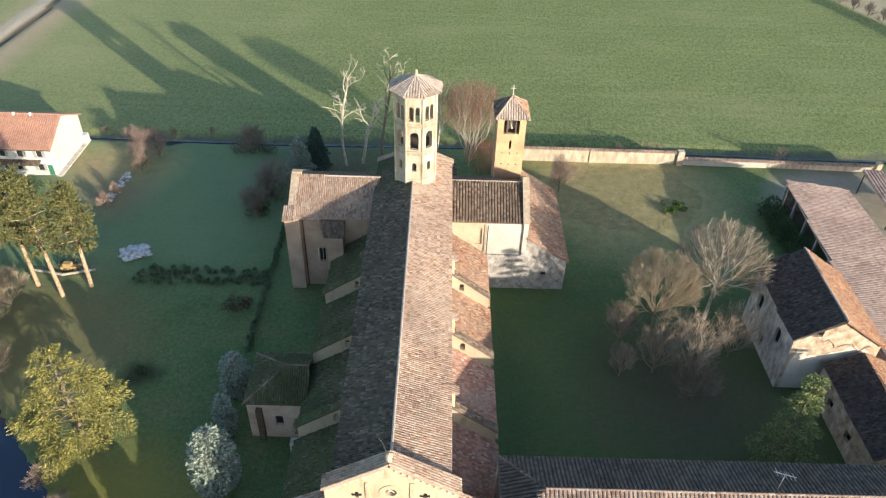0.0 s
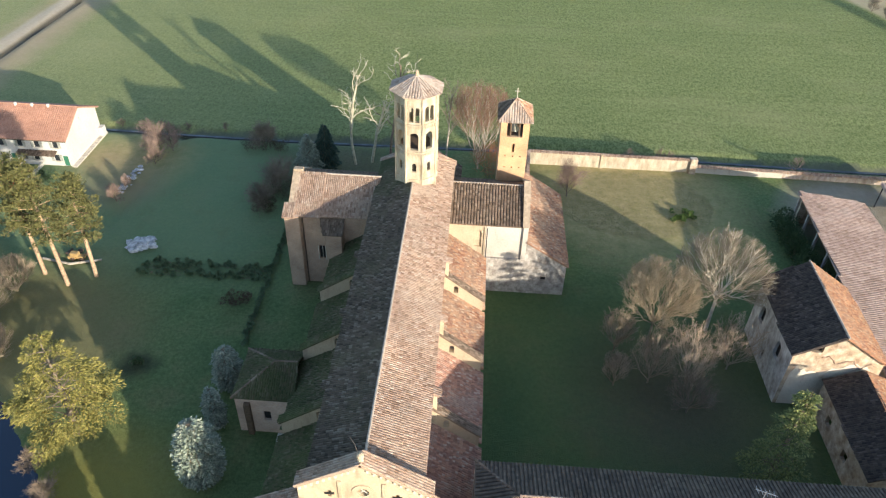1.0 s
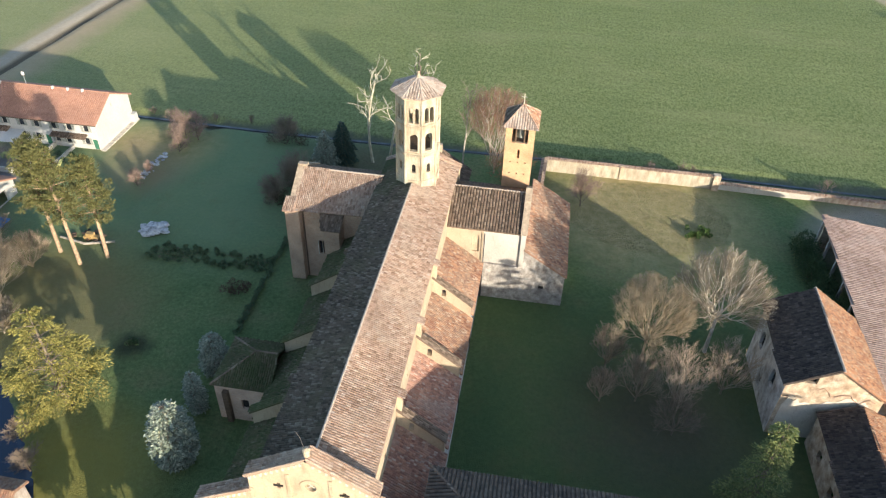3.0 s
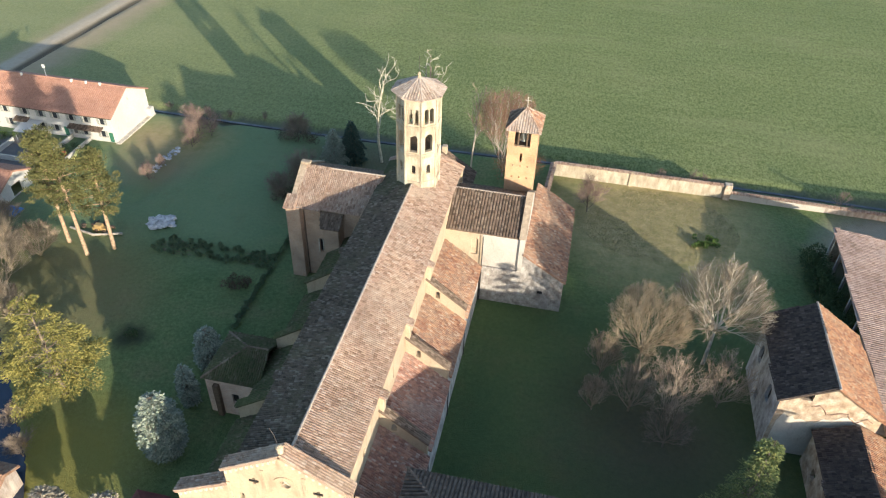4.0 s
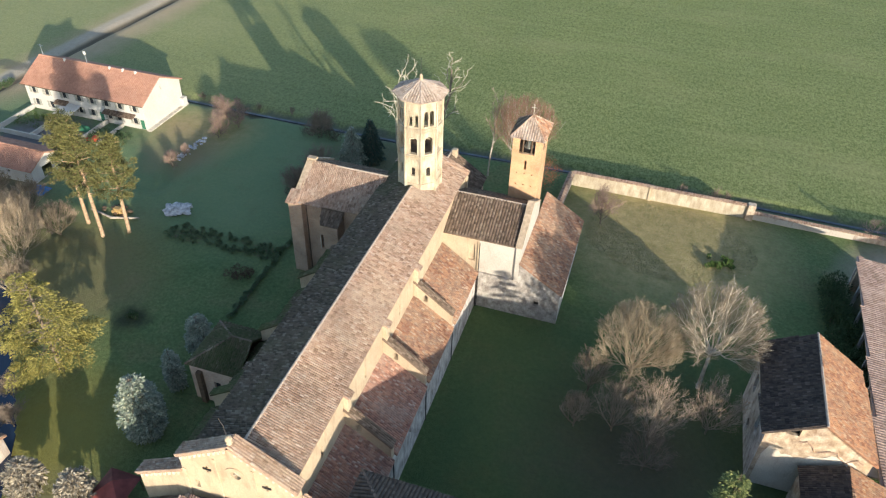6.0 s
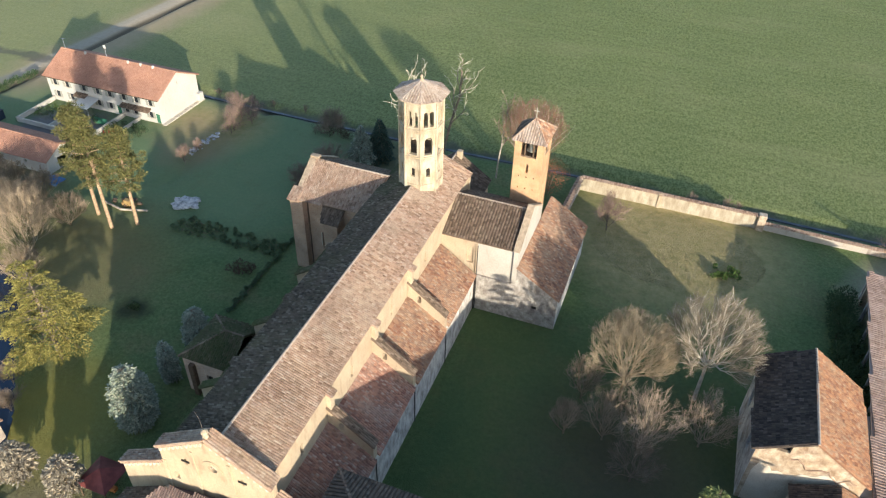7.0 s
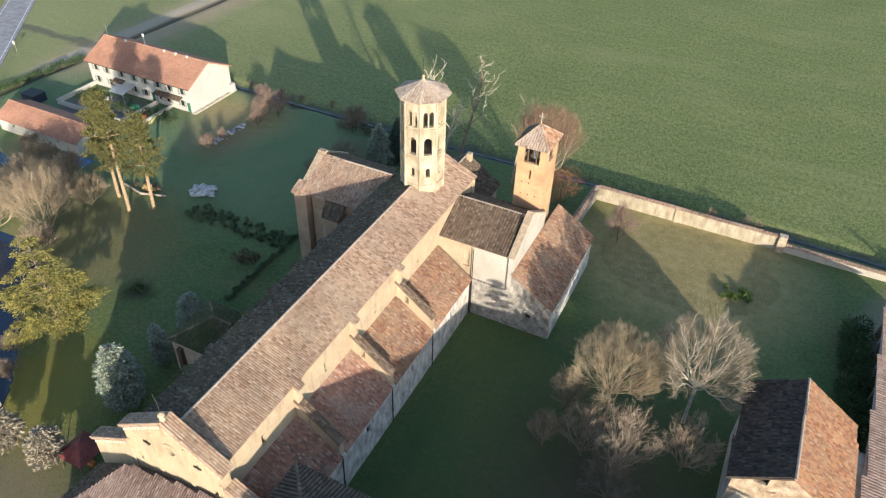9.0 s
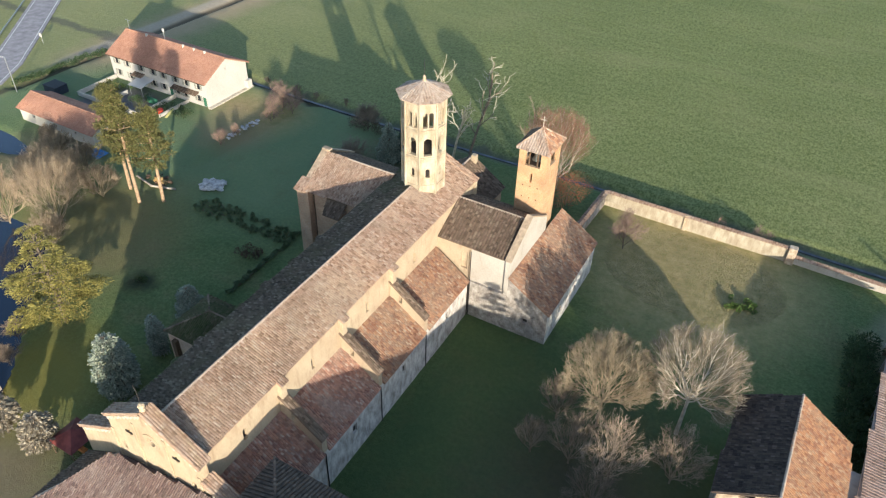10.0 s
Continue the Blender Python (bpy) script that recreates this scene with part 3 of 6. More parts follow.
for off, w in ((-3.0, 0.2), (3.0, 0.2)):
    pts = []
    for i, p in enumerate(ROAD_LINE):
        d = Vector(ROAD_LINE[min(i + 1, len(ROAD_LINE) - 1)]) - Vector(ROAD_LINE[max(i - 1, 0)])
        d.normalize()
        pts.append((p[0] - d.y * off, p[1] + d.x * off))
    strip("road_line", pts, w, 0.168, PAINT_LINE, "white painted edge line of the road", "road marking")
strip("guard_rail", [(p[0] - 4.2, p[1] - 3.5) for p in ROAD_LINE[1:5]], 0.2, 0.75, GREY_METAL, "grey metal guard rail beside the road", "guard rail")


# ---- church ----
church = thing("church", "long brick and plaster abbey church with weathered clay tile roofs", "church")
S_END, N_END = 45.9, 101.5
XR, ZR, XE, XW, ZE = 0.42, 17.35, 6.0, -4.9, 15.2
BAYS = (46.1, 57.4, 68.3, 78.9, 90.4)

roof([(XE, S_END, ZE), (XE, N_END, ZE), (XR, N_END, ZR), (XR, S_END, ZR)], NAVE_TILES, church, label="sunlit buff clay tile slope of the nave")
roof([(XW, N_END, ZE), (XW, S_END, ZE), (XR, S_END, ZR), (XR, N_END, ZR)], SHADED_WEST_TILES, church, label="mossy weathered tile slope of the nave, shade in its colour", rag=0.035)
ridge([(XR, S_END, ZR + 0.03), (XR, 92.4, ZR + 0.03)], MORTAR, church)
ridge([(XR, 98.4, ZR + 0.03), (XR, N_END, ZR + 0.03)], MORTAR, church)

# clerestory walls with their slit windows
for x, along, u0, sign in ((5.8, (0, 1, 0), 0, 1), (-4.6, (0, -1, 0), 0, -1)):
    length = N_END - 46.1
    y_start = 46.1 if sign > 0 else N_END
    mids = [(a + b) / 2 for a, b in zip(BAYS, BAYS[1:])]
    us = [(m - 46.1) if sign > 0 else (N_END - m) for m in mids]
    holes = [arch(u, 0.55, 11.6, 1.7) for u in us]
    wall = panel("nave_wall", (x, y_start, 0), along, [(0, 0), (length, 0), (length, ZE - 0.25), (0, ZE - 0.25)], holes, 0.7, CREAM, church, "cream plastered clerestory wall")
    for h in holes:
        pane("window", (x, y_start, 0), along, h, 0.35, DARK, wall)

# aisles: one lean-to roof a bay, cross walls between them
for sign in (1, -1):
    xi, xo = (5.8, 11.4) if sign > 0 else (-4.6, -10.9)
    xw = xo - 0.4 * sign
    for k, (a, b) in enumerate(zip(BAYS, BAYS[1:])):
        a, b = a + (0.4 if k else 0), b - (0.4 if k < 3 else 0.0)
        poly = [(xo, a, 6.5), (xo, b, 6.5), (xi, b, 10.5), (xi, a, 10.5)]
        if sign < 0:
            poly = [(xo, b, 6.5), (xo, a, 6.5), (xi, a, 10.5), (xi, b, 10.5)]
        # the two shaded bays get the lightened tiles
        roof(poly, (LIFTED_AISLE_TILES if k < 2 else RED_TILES) if sign > 0 else MOSS_TILES, church, label=("lightened red" if k < 2 else "orange") + " clay tile aisle roof" if sign > 0 else "mossy aisle roof", rag=0.055)
    length = BAYS[-1] - BAYS[0]
    y0 = BAYS[0] if sign > 0 else BAYS[-1]
    along = (0, sign, 0)
    us = [((a + b) / 2 - BAYS[0]) for a, b in zip(BAYS, BAYS[1:])]
    holes = [slot(u, 0.8, 3.6, 1.5) for u in us]
    wall = panel("aisle_wall", (xw, y0, 0), along, [(0, 0), (length, 0), (length, 6.4), (0, 6.4)], holes, 0.7, WHITEWASH, church, "flaking whitish plaster aisle wall")
    for h in holes:
        pane("window", (xw, y0, 0), along, h, 0.3, DARK, wall)
    for y in BAYS[1:-1]:
        zi, zo = 12.9, 8.9
        face = [(0, 5.5), (abs(xw - xi), 5.5), (abs(xw - xi), zo), (0, zi)]
        o = (xi, y - 0.4, 0) if sign > 0 else (xi, y + 0.4, 0)
        hole = arch(1.6, 0.6, 9.9, 1.15)
        wall = panel("cross_wall", o, (sign, 0, 0), face, [hole], 0.8, CREAM, church, "plastered cross wall with a tiled coping")
        c = [(xw + 0.25 * sign, y - 0.6, zo - 0.1), (xw + 0.25 * sign, y + 0.6, zo - 0.1), (xi, y + 0.6, zi + 0.1), (xi, y - 0.6, zi + 0.1)]
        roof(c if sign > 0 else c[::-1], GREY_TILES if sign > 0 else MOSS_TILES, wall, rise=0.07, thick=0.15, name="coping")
        block("pilaster", *((xi, xi + 0.55) if sign > 0 else (xi - 0.55, xi)), y - 0.45, y + 0.45, 9.0, ZE - 0.32, CREAM, church)
        e0 = XE if sign > 0 else XW
        cap = [(e0 + 0.6 * sign, y - 0.6, ZE - 0.2), (e0 + 0.6 * sign, y + 0.6, ZE - 0.2), (e0 - 0.1 * sign, y + 0.6, ZE + 0.07), (e0 - 0.1 * sign, y - 0.6, ZE + 0.07)]
        roof(cap if sign > 0 else cap[::-1], NAVE_TILES if sign > 0 else SHADED_WEST_TILES, church, thick=0.18, name="eave_cap", course=0.3)
    for y in BAYS[1:]:
        rod("drainpipe", [(xw + 0.12 * sign, y - 0.1, 0.0), (xw + 0.12 * sign, y - 0.1, 6.3)], 0.07, IRON, church)

# west front
FRONT = [(-11.2, 0), (12.0, 0), (12.0, 10.0), (6.6, 13.2), (6.6, 15.4), (0.4, 19.35), (-5.5, 15.6), (-5.5, 13.4), (-11.2, 10.2)]
holes = [disc(0.5, 15.1, 0.55), slot(-2.6, 0.34, 14.1, 0.9), slot(3.6, 0.34, 14.1, 0.9), arch(-4.2, 0.5, 11.0, 1.2), arch(5.2, 0.5, 11.0, 1.2)]
front = panel("front_wall", (0, 45.2, 0), (1, 0, 0), FRONT, holes, 0.9, CREAM, church, "cream plastered gabled west front")
for h in holes:
    pane("window", (0, 45.2, 0), (1, 0, 0), h, 0.45, DARK, front)
for x in (-2.6, 3.6):
    block("cross_bar", x - 0.45, x + 0.45, 45.12, 45.2, 14.5, 14.75, DARK, front, "cross-shaped opening", 0)
ring, rf = [], []
for r, y in ((0.55, 45.12), (1.05, 45.12), (1.05, 45.2), (0.55, 45.2)):
    ring += [(0.5 + r * math.cos(t), y, 15.1 + r * math.sin(t)) for t in np.linspace(0, 2 * math.pi, 20, endpoint=False)]
for q in range(4):
    rf += [(q * 20 + i, q * 20 + (i + 1) % 20, ((q + 1) % 4) * 20 + (i + 1) % 20, ((q + 1) % 4) * 20 + i) for i in range(20)]
solid("rose_frame", ring, rf, CREAM, front)
for a in range(2):
    t = math.pi * a / 2 + math.pi / 4
    dx, dz = 0.55 * math.cos(t), 0.55 * math.sin(t)
    rod("tracery", [(0.5 - dx, 45.35, 15.1 - dz), (0.5 + dx, 45.35, 15.1 + dz)], 0.06, STONE, front)
for x in (-5.3, -1.6, 2.4, 6.2):
    block("pilaster", x - 0.2, x + 0.2, 45.08, 45.2, 6.0, 13.6 if abs(x - 0.4) > 4 else 16.6, CREAM, front)
for (xa, za), (xb, zb) in zip([(-11.4, 10.15), (-5.8, 15.5), (0.4, 19.35), (6.6, 13.25)], [(-5.5, 13.45), (0.4, 19.35), (6.9, 15.3), (12.3, 9.9)]):
    poly = [(xa, 44.95, za + 0.1), (xb, 44.95, zb + 0.1), (xb, 46.5, zb + 0.1), (xa, 46.5, za + 0.1)]
    roof(poly, NAVE_TILES, front, rise=0.08, thick=0.3, name="coping", label="tiled coping of the gable")
    count = int(abs(xb - xa) / 0.55)
    for i in range(1, count):
        f = i / count
        x, z = xa + (xb - xa) * f, za + (zb - za) * f
        block("corbel", x - 0.1, x + 0.1, 45.02, 45.2, z - 0.75, z - 0.38, STONE, front, bevel=0)
finial, ff = [], []
tube_into(finial, ff, [Vector((0.4, 45.5, z)) for z in (19.3, 19.6, 19.75, 20.0, 20.25, 20.4)], [0.3, 0.3, 0.18, 0.36, 0.3, 0.05], 8)
solid("finial", finial, ff, CREAM, church, "pale stone knob on the gable")
rod("lightning_rod", [(0.2, 45.6, 20.2), (-0.1, 45.8, 21.3), (-0.5, 45.9, 22.0)], 0.04, IRON, church)

# choir gable and the lower apse behind it
CH = [(-4.9, 0), (6.0, 0), (6.0, 15.25), (0.42, 17.75), (-4.9, 15.25)]
gable = panel("choir_gable", (0, N_END + 0.6, 0), (-1, 0, 0), [(-u, z) for u, z in CH][::-1], [], 0.7, CREAM, church, "plastered choir gable")
for xa, za, xb, zb in ((-5.1, 15.2, 0.42, 17.85), (0.42, 17.85, 6.2, 15.2)):
    roof([(xa, N_END - 0.25, za), (xb, N_END - 0.25, zb), (xb, N_END + 0.75, zb), (xa, N_END + 0.75, za)], NAVE_TILES, gable, thick=0.2, name="coping")
roof([(6.9, 102.2, 9.2), (6.9, 110.6, 9.2), (0.9, 110.6, 13.2), (0.9, 102.2, 13.2)], GREY_TILES, church, label="small dark apse roof")
roof([(-5.1, 110.6, 9.2), (-5.1, 102.2, 9.2), (0.9, 102.2, 13.2), (0.9, 110.6, 13.2)], GREY_TILES, church)
AP = [(-4.7, 0), (6.5, 0), (6.5, 9.1), (0.9, 12.9), (-4.7, 9.1)]
panel("apse_wall", (0, 110.2, 0), (-1, 0, 0), [(-u, z) for u, z in AP][::-1], [], 0.6, BROWN_BRICK, church, "brick apse wall")
for x, along, o in ((6.5, (0, 1, 0), 102.2), (-4.7, (0, -1, 0), 110.2)):
    h = [arch(4, 0.9, 4, 2.6)]
    w = panel("apse_wall", (x, o, 0), along, [(0, 0), (8.0, 0), (8.0, 9.1), (0, 9.1)], h, 0.6, BROWN_BRICK, church)
    pane("window", (x, o, 0), along, h[0], 0.3, DARK, w)
ridge([(0.9, 102.3, 13.25), (0.9, 110.8, 13.25)], MORTAR, church)
block("chimney", 1.2, 2.0, 109.4, 110.2, 12.2, 14.0, CREAM, church)

# transepts
TW = -16.9
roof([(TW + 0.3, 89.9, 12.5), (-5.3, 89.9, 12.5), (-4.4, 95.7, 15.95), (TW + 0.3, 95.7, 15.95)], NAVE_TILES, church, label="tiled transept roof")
# north slope in darker tiles, its shade put into the colour
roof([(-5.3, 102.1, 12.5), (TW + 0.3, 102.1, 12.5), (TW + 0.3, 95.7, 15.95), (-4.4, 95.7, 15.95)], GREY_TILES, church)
ridge([(TW + 0.6, 95.7, 15.98), (-4.3, 95.7, 15.98)], MORTAR, church)
roof([(TW + 0.5, 89.5, 12.6), (TW + 4.5, 89.5, 12.6), (TW + 4.5, 95.6, 16.2), (TW + 0.5, 95.6, 16.2)], NAVE_TILES, church, thick=0.3, label="raised strip of tiles beside the gable")
panel("transept_wall", (TW + 0.2, 90.3, 0), (1, 0, 0), [(0, 0), (11.5, 0), (11.5, 12.3), (0, 12.3)], [slot(4.1, 0.9, 4.6, 2.4)], 0.7, BROWN_BRICK, church, "brown brick transept wall")
pane("window", (TW + 0.2, 90.3, 0), (1, 0, 0), slot(4.1, 0.9, 4.6, 2.4), 0.3, DARK, church)
panel("transept_wall", (-5.4, 101.7, 0), (-1, 0, 0), [(0, 0), (11.5, 0), (11.5, 12.3), (0, 12.3)], [], 0.7, BROWN_BRICK, church)
G = [(0, 0), (12.4, 0), (12.4, 12.7), (6.4, 16.4), (0, 12.7)]
g_wall = panel("transept_gable", (TW, 102.2, 0), (0, -1, 0), G, [arch(6.2, 1.2, 7, 3.0)], 0.8, BROWN_BRICK, church, "brick transept gable with a pale coping")
pane("window", (TW, 102.2, 0), (0, -1, 0), arch(6.2, 1.2, 7, 3.0), 0.4, DARK, g_wall)
for ya, za, yb, zb in ((102.4, 12.7, 95.8, 16.5), (95.8, 16.5, 89.6, 12.7)):
    pts = [(TW - 0.15, ya, za), (TW - 0.15, yb, zb), (TW + 0.85, yb, zb), (TW + 0.85, ya, za)]
    slab("coping", pts, 0.2, TAN_STONE, g_wall)
block("buttress", TW - 0.5, TW + 1.6, 89.2, 90.3, 0, 12.75, BROWN_BRICK, church, "brick corner buttress")
roof([(TW - 0.75, 88.9, 12.85), (TW + 1.0, 88.9, 12.85), (TW + 1.0, 91.1, 13.75), (TW - 0.75, 91.1, 13.75)], NAVE_TILES, church, thick=0.45, name="buttress_cap", label="small tiled cap over the corner buttress")
block("kneeler", TW - 0.1, TW + 1.3, 95.4, 96.2, 16.3, 16.65, TAN_STONE, church)
rod("drainpipe", [(TW + 1.85, 90.2, 0.0), (TW + 1.85, 90.2, 12.2)], 0.09, WOOD, church)
block("window_frame", TW + 3.72, TW + 3.84, 90.1, 90.28, 4.55, 7.05, STONE, church)
block("window_frame", TW + 4.76, TW + 4.88, 90.1, 90.28, 4.55, 7.05, STONE, church)
block("window_mullion", TW + 4.27, TW + 4.33, 90.4, 90.5, 4.6, 7.0, STONE, church, bevel=0)
block("stair_turret", -11.5, -9.2, 88.0, 90.3, 0, 10.8, BROWN_BRICK, church, "square brick stair turret")
roof([(-11.8, 87.8, 10.8), (-9.0, 87.8, 10.8), (-9.0, 90.4, 12.2), (-12.6, 90.4, 12.2)], GREY_TILES, church, thick=0.15)
roof([(5.8, 90.8, 12.0), (16.4, 90.8, 12.0), (16.4, 96.8, 15.1), (5.8, 96.8, 15.1)], GREY_TILES, church, label="grey-brown tiled transept roof", step=0.42, rise=0.12)
roof([(16.4, 102.8, 12.0), (5.8, 102.8, 12.0), (5.8, 96.8, 15.1), (16.4, 96.8, 15.1)], GREY_TILES, church)
ridge([(3.4, 96.8, 15.13), (16.4, 96.8, 15.13)], MORTAR, church)
tw_holes = [arch(4.2, 1.0, 8.0, 3.0)]
panel("transept_wall", (5.8, 91.0, 0), (1, 0, 0), [(0, 0), (5.3, 0), (5.3, 11.85), (0, 11.85)], tw_holes, 0.6, CREAM, church, "cream plastered transept wall")
pane("window", (5.8, 91.0, 0), (1, 0, 0), tw_holes[0], 0.28, CREAM, church, "blind arched recess")
panel("transept_wall", (11.1, 90.95, 0), (1, 0, 0), [(0, 5.5), (5.4, 5.5), (5.4, 11.85), (0, 11.85)], [], 0.6, WHITE_WALL, church, "white plastered transept wall")
panel("transept_wall", (16.4, 102.4, 0), (-1, 0, 0), [(0, 0), (10.6, 0), (10.6, 11.8), (0, 11.8)], [], 0.6, CREAM, church)
E_G = [(0, 0), (12.4, 0), (12.4, 12.2), (6.2, 15.9), (0, 12.2)]
e_gable = panel("transept_gable", (17.05, 90.6, 0), (0, 1, 0), E_G, [], 0.7, WHITE_WALL, church, "pale plastered transept gable")
for ya, za, yb, zb in ((90.5, 12.25, 96.8, 16.0), (96.8, 16.0, 103.1, 12.25)):
    slab("coping", [(16.2, ya, za), (17.15, ya, za), (17.15, yb, zb), (16.2, yb, zb)], 0.18, TAN_STONE, e_gable)

# ---- octagonal tower ----
octo = thing("octagonal_tower", "octagonal pale plastered crossing tower with arched belfry openings", "tower")
OX, OY, AP_R = 0.7, 95.4, 2.72
SIDE = 2 * AP_R * math.tan(math.pi / 8)
ROT = math.radians(-2)
for k in range(8):
    a = ROT + k * math.pi / 4 - math.pi / 2
    out = Vector((math.cos(a), math.sin(a), 0))
    along = Vector((-out.y, out.x, 0))
    o = Vector((OX, OY, 0)) + out * AP_R - along * SIDE / 2
    m = SIDE / 2
    holes = [arch(m - 0.40, 0.60, 26.6, 2.2), arch(m + 0.40, 0.60, 26.6, 2.2), arch(m, 1.15, 22.4, 2.65), arch(m, 0.6, 18.95, 1.4)]
    wall = panel("tower_wall", o, along, [(0, 13), (SIDE, 13), (SIDE, 30.3), (0, 30.3)], holes, 0.55, TOWER_CREAM, octo)
    pane("window", o, along, holes[3], 0.35, DARK, wall)
    base, bf = [], []
    col = o + along * m - out * 0.25
    tube_into(base, bf, [col + Vector((0, 0, z)) for z in (26.6, 26.7, 26.85, 28.2, 28.3, 28.5)], [0.13, 0.13, 0.08, 0.08, 0.14, 0.16], 7)
    solid("colonnette", base, bf, STONE, wall)
    for z, d, h in ((30.3, 0.16, -0.35), (26.1, 0.14, 0.22), (22.0, 0.14, 0.2), (17.6, 0.12, 0.2)):
        c0, c1 = o + out * d - along * 0.06, o + along * (SIDE + 0.06) + out * d
        i0, i1 = o - out * 0.02, o + along * SIDE - out * 0.02
        z0, z1 = min(z, z + h), max(z, z + h)
        vs = [Vector((p.x, p.y, zz)) for zz in (z0, z1) for p in (c0, c1, i1, i0)]
        solid("string_course", vs, BOX, TOWER_CREAM, wall)
    for level in (25.65, 21.5):
        for i in range(7):
            p = o + along * (SIDE * (i + 0.7) / 7.4)
            vs = [Vector((q.x, q.y, zz)) for zz in (level, level + 0.4) for q in (p + out * 0.1 - along * 0.07, p + out * 0.1 + along * 0.07, p + along * 0.07, p - along * 0.07)]
            solid("corbel", vs, BOX, TOWER_CREAM, wall)
    corner = o + out * 0.0
    rod("corner_strip", [corner + Vector((0, 0, 13)), corner + Vector((0, 0, 30.2))], 0.16, TOWER_CREAM, octo, sides=6)
    RR = 3.62
    v0 = Vector((OX + RR * math.cos(a - math.pi / 8), OY + RR * math.sin(a - math.pi / 8), 30.42))
    v1 = Vector((OX + RR * math.cos(a + math.pi / 8), OY + RR * math.sin(a + math.pi / 8), 30.42))
    top = Vector((OX, OY, 32.0))
    roof([v0, v1, top], PALE_TILES, octo, step=0.36, rise=0.1, thick=0.25)
    ridge([v0 + Vector((0, 0, 0.05)), top + Vector((0, 0, 0.07))], PALE_TILES, octo, 0.26, 0.12)
slab("belfry_floor", [(OX + 2.4 * math.cos(t), OY + 2.4 * math.sin(t), 22.2) for t in np.linspace(0, 2 * math.pi, 8, endpoint=False)], 0.2, WOOD, octo)
fin, ff = [], []
tube_into(fin, ff, [Vector((OX, OY, z)) for z in (31.8, 32.2, 32.4, 32.6, 32.8, 32.85)], [0.32, 0.28, 0.16, 0.24, 0.12, 0.02], 8)
solid("finial", fin, ff, TAN_STONE, octo)
rod("lightning_rod", [(OX, OY, 32.6), (OX, OY, 35.0)], 0.035, IRON, octo)

# ---- square bell tower ----
tower = thing("bell_tower", "square orange brick bell tower with a hipped tile roof", "tower")
TX0, TX1, TY0, TY1, TZ = 12.35, 16.5, 101.4, 106.3, 23.0
for o, along, w, face in (((TX0, TY0, 0), (1, 0, 0), TX1 - TX0, 0), ((TX1, TY0, 0), (0, 1, 0), TY1 - TY0, 1), ((TX1, TY1, 0), (-1, 0, 0), TX1 - TX0, 2), ((TX0, TY1, 0), (0, -1, 0), TY1 - TY0, 3)):
    m = w / 2
    holes = [slot(m, 2.3, 20.4, 2.3), slot(m, 0.32, 17.9, 1.4)]
    for zz in (17.1, 15.2):
        for du in (-1.1, 0.0, 1.1):
            holes.append(slot(m + du, 0.2, zz, 0.2))
    holes.append(arch(m + 0.3, 0.8, 11.4, 1.5))
    wall = panel("tower_wall", o, along, [(0, 0), (w, 0), (w, TZ), (0, TZ)], holes, 0.5, ORANGE_BRICK, tower)
    pane("window", o, along, holes[-1], 0.3, DARK, wall)
    al = Vector(along)
    out = al.cross(Vector((0, 0, 1)))
    for du in (-0.62, 0.62):
        base, bf = [], []
        c = Vector(o) + al * (m + du) - out * 0.25
        tube_into(base, bf, [c + Vector((0, 0, z)) for z in (20.3, 22.7)], [0.13, 0.13], 6)
        solid("belfry_post", base, bf, WOOD, wall)
cx, cy = (TX0 + TX1) / 2, (TY0 + TY1) / 2
cs = [Vector((TX0 - 0.4, TY0 - 0.4, TZ)), Vector((TX1 + 0.4, TY0 - 0.4, TZ)), Vector((TX1 + 0.4, TY1 + 0.4, TZ)), Vector((TX0 - 0.4, TY1 + 0.4, TZ))]
top = Vector((cx, cy, TZ + 2.3))
for i in range(4):
    # north and west slopes: darker tiles hold their shade
    roof([cs[i], cs[(i + 1) % 4], top], (PALE_TILES, RED_TILES, GREY_TILES, GREY_TILES)[i], tower, step=0.36, rise=0.1)
    ridge([cs[i] + Vector((0, 0, 0.05)), top + Vector((0, 0, 0.08))], NAVE_TILES, tower, 0.28, 0.13)
slab("belfry_floor", [(TX0 + 0.3, TY0 + 0.3, 20.2), (TX1 - 0.3, TY0 + 0.3, 20.2), (TX1 - 0.3, TY1 - 0.3, 20.2), (TX0 + 0.3, TY1 - 0.3, 20.2)], 0.2, WOOD, tower)
rod("cross_shaft", [(cx, cy, TZ + 2.2), (cx, cy, TZ + 4.0)], 0.06, STONE, tower)
rod("cross_arm", [(cx - 0.4, cy, TZ + 3.5), (cx + 0.4, cy, TZ + 3.5)], 0.05, STONE, tower)
bell = thing("bell", "grey-green bronze bell hung from a wooden beam", "bell")
base, bf = [], []
tube_into(base, bf, [Vector((cx, cy - 0.8, z)) for z in (20.75, 20.8, 21.1, 21.6, 21.85, 21.95)], [0.72, 0.7, 0.52, 0.42, 0.34, 0.1], 14)
solid("bell_body", base, bf, BRONZE, bell, smooth=True)
rod("headstock", [(cx - 1.1, cy - 0.8, 22.05), (cx + 1.1, cy - 0.8, 22.05)], 0.16, WOOD, bell)
rod("clapper", [(cx, cy - 0.8, 20.6), (cx, cy - 0.8, 21.6)], 0.06, IRON, bell)

# ---- sacristy ----
sac = thing("sacristy", "low plastered sacristy with a red-brown lean-to tile roof", "building")
roof([(23.5, 90.4, 5.6), (23.5, 109.4, 5.6), (17.05, 109.4, 9.7), (17.05, 90.4, 9.7)], RED_TILES, sac, rag=0.055, label="patchy red-brown tile roof")
sh = [slot(8.9, 0.75, 2.6, 0.75)]
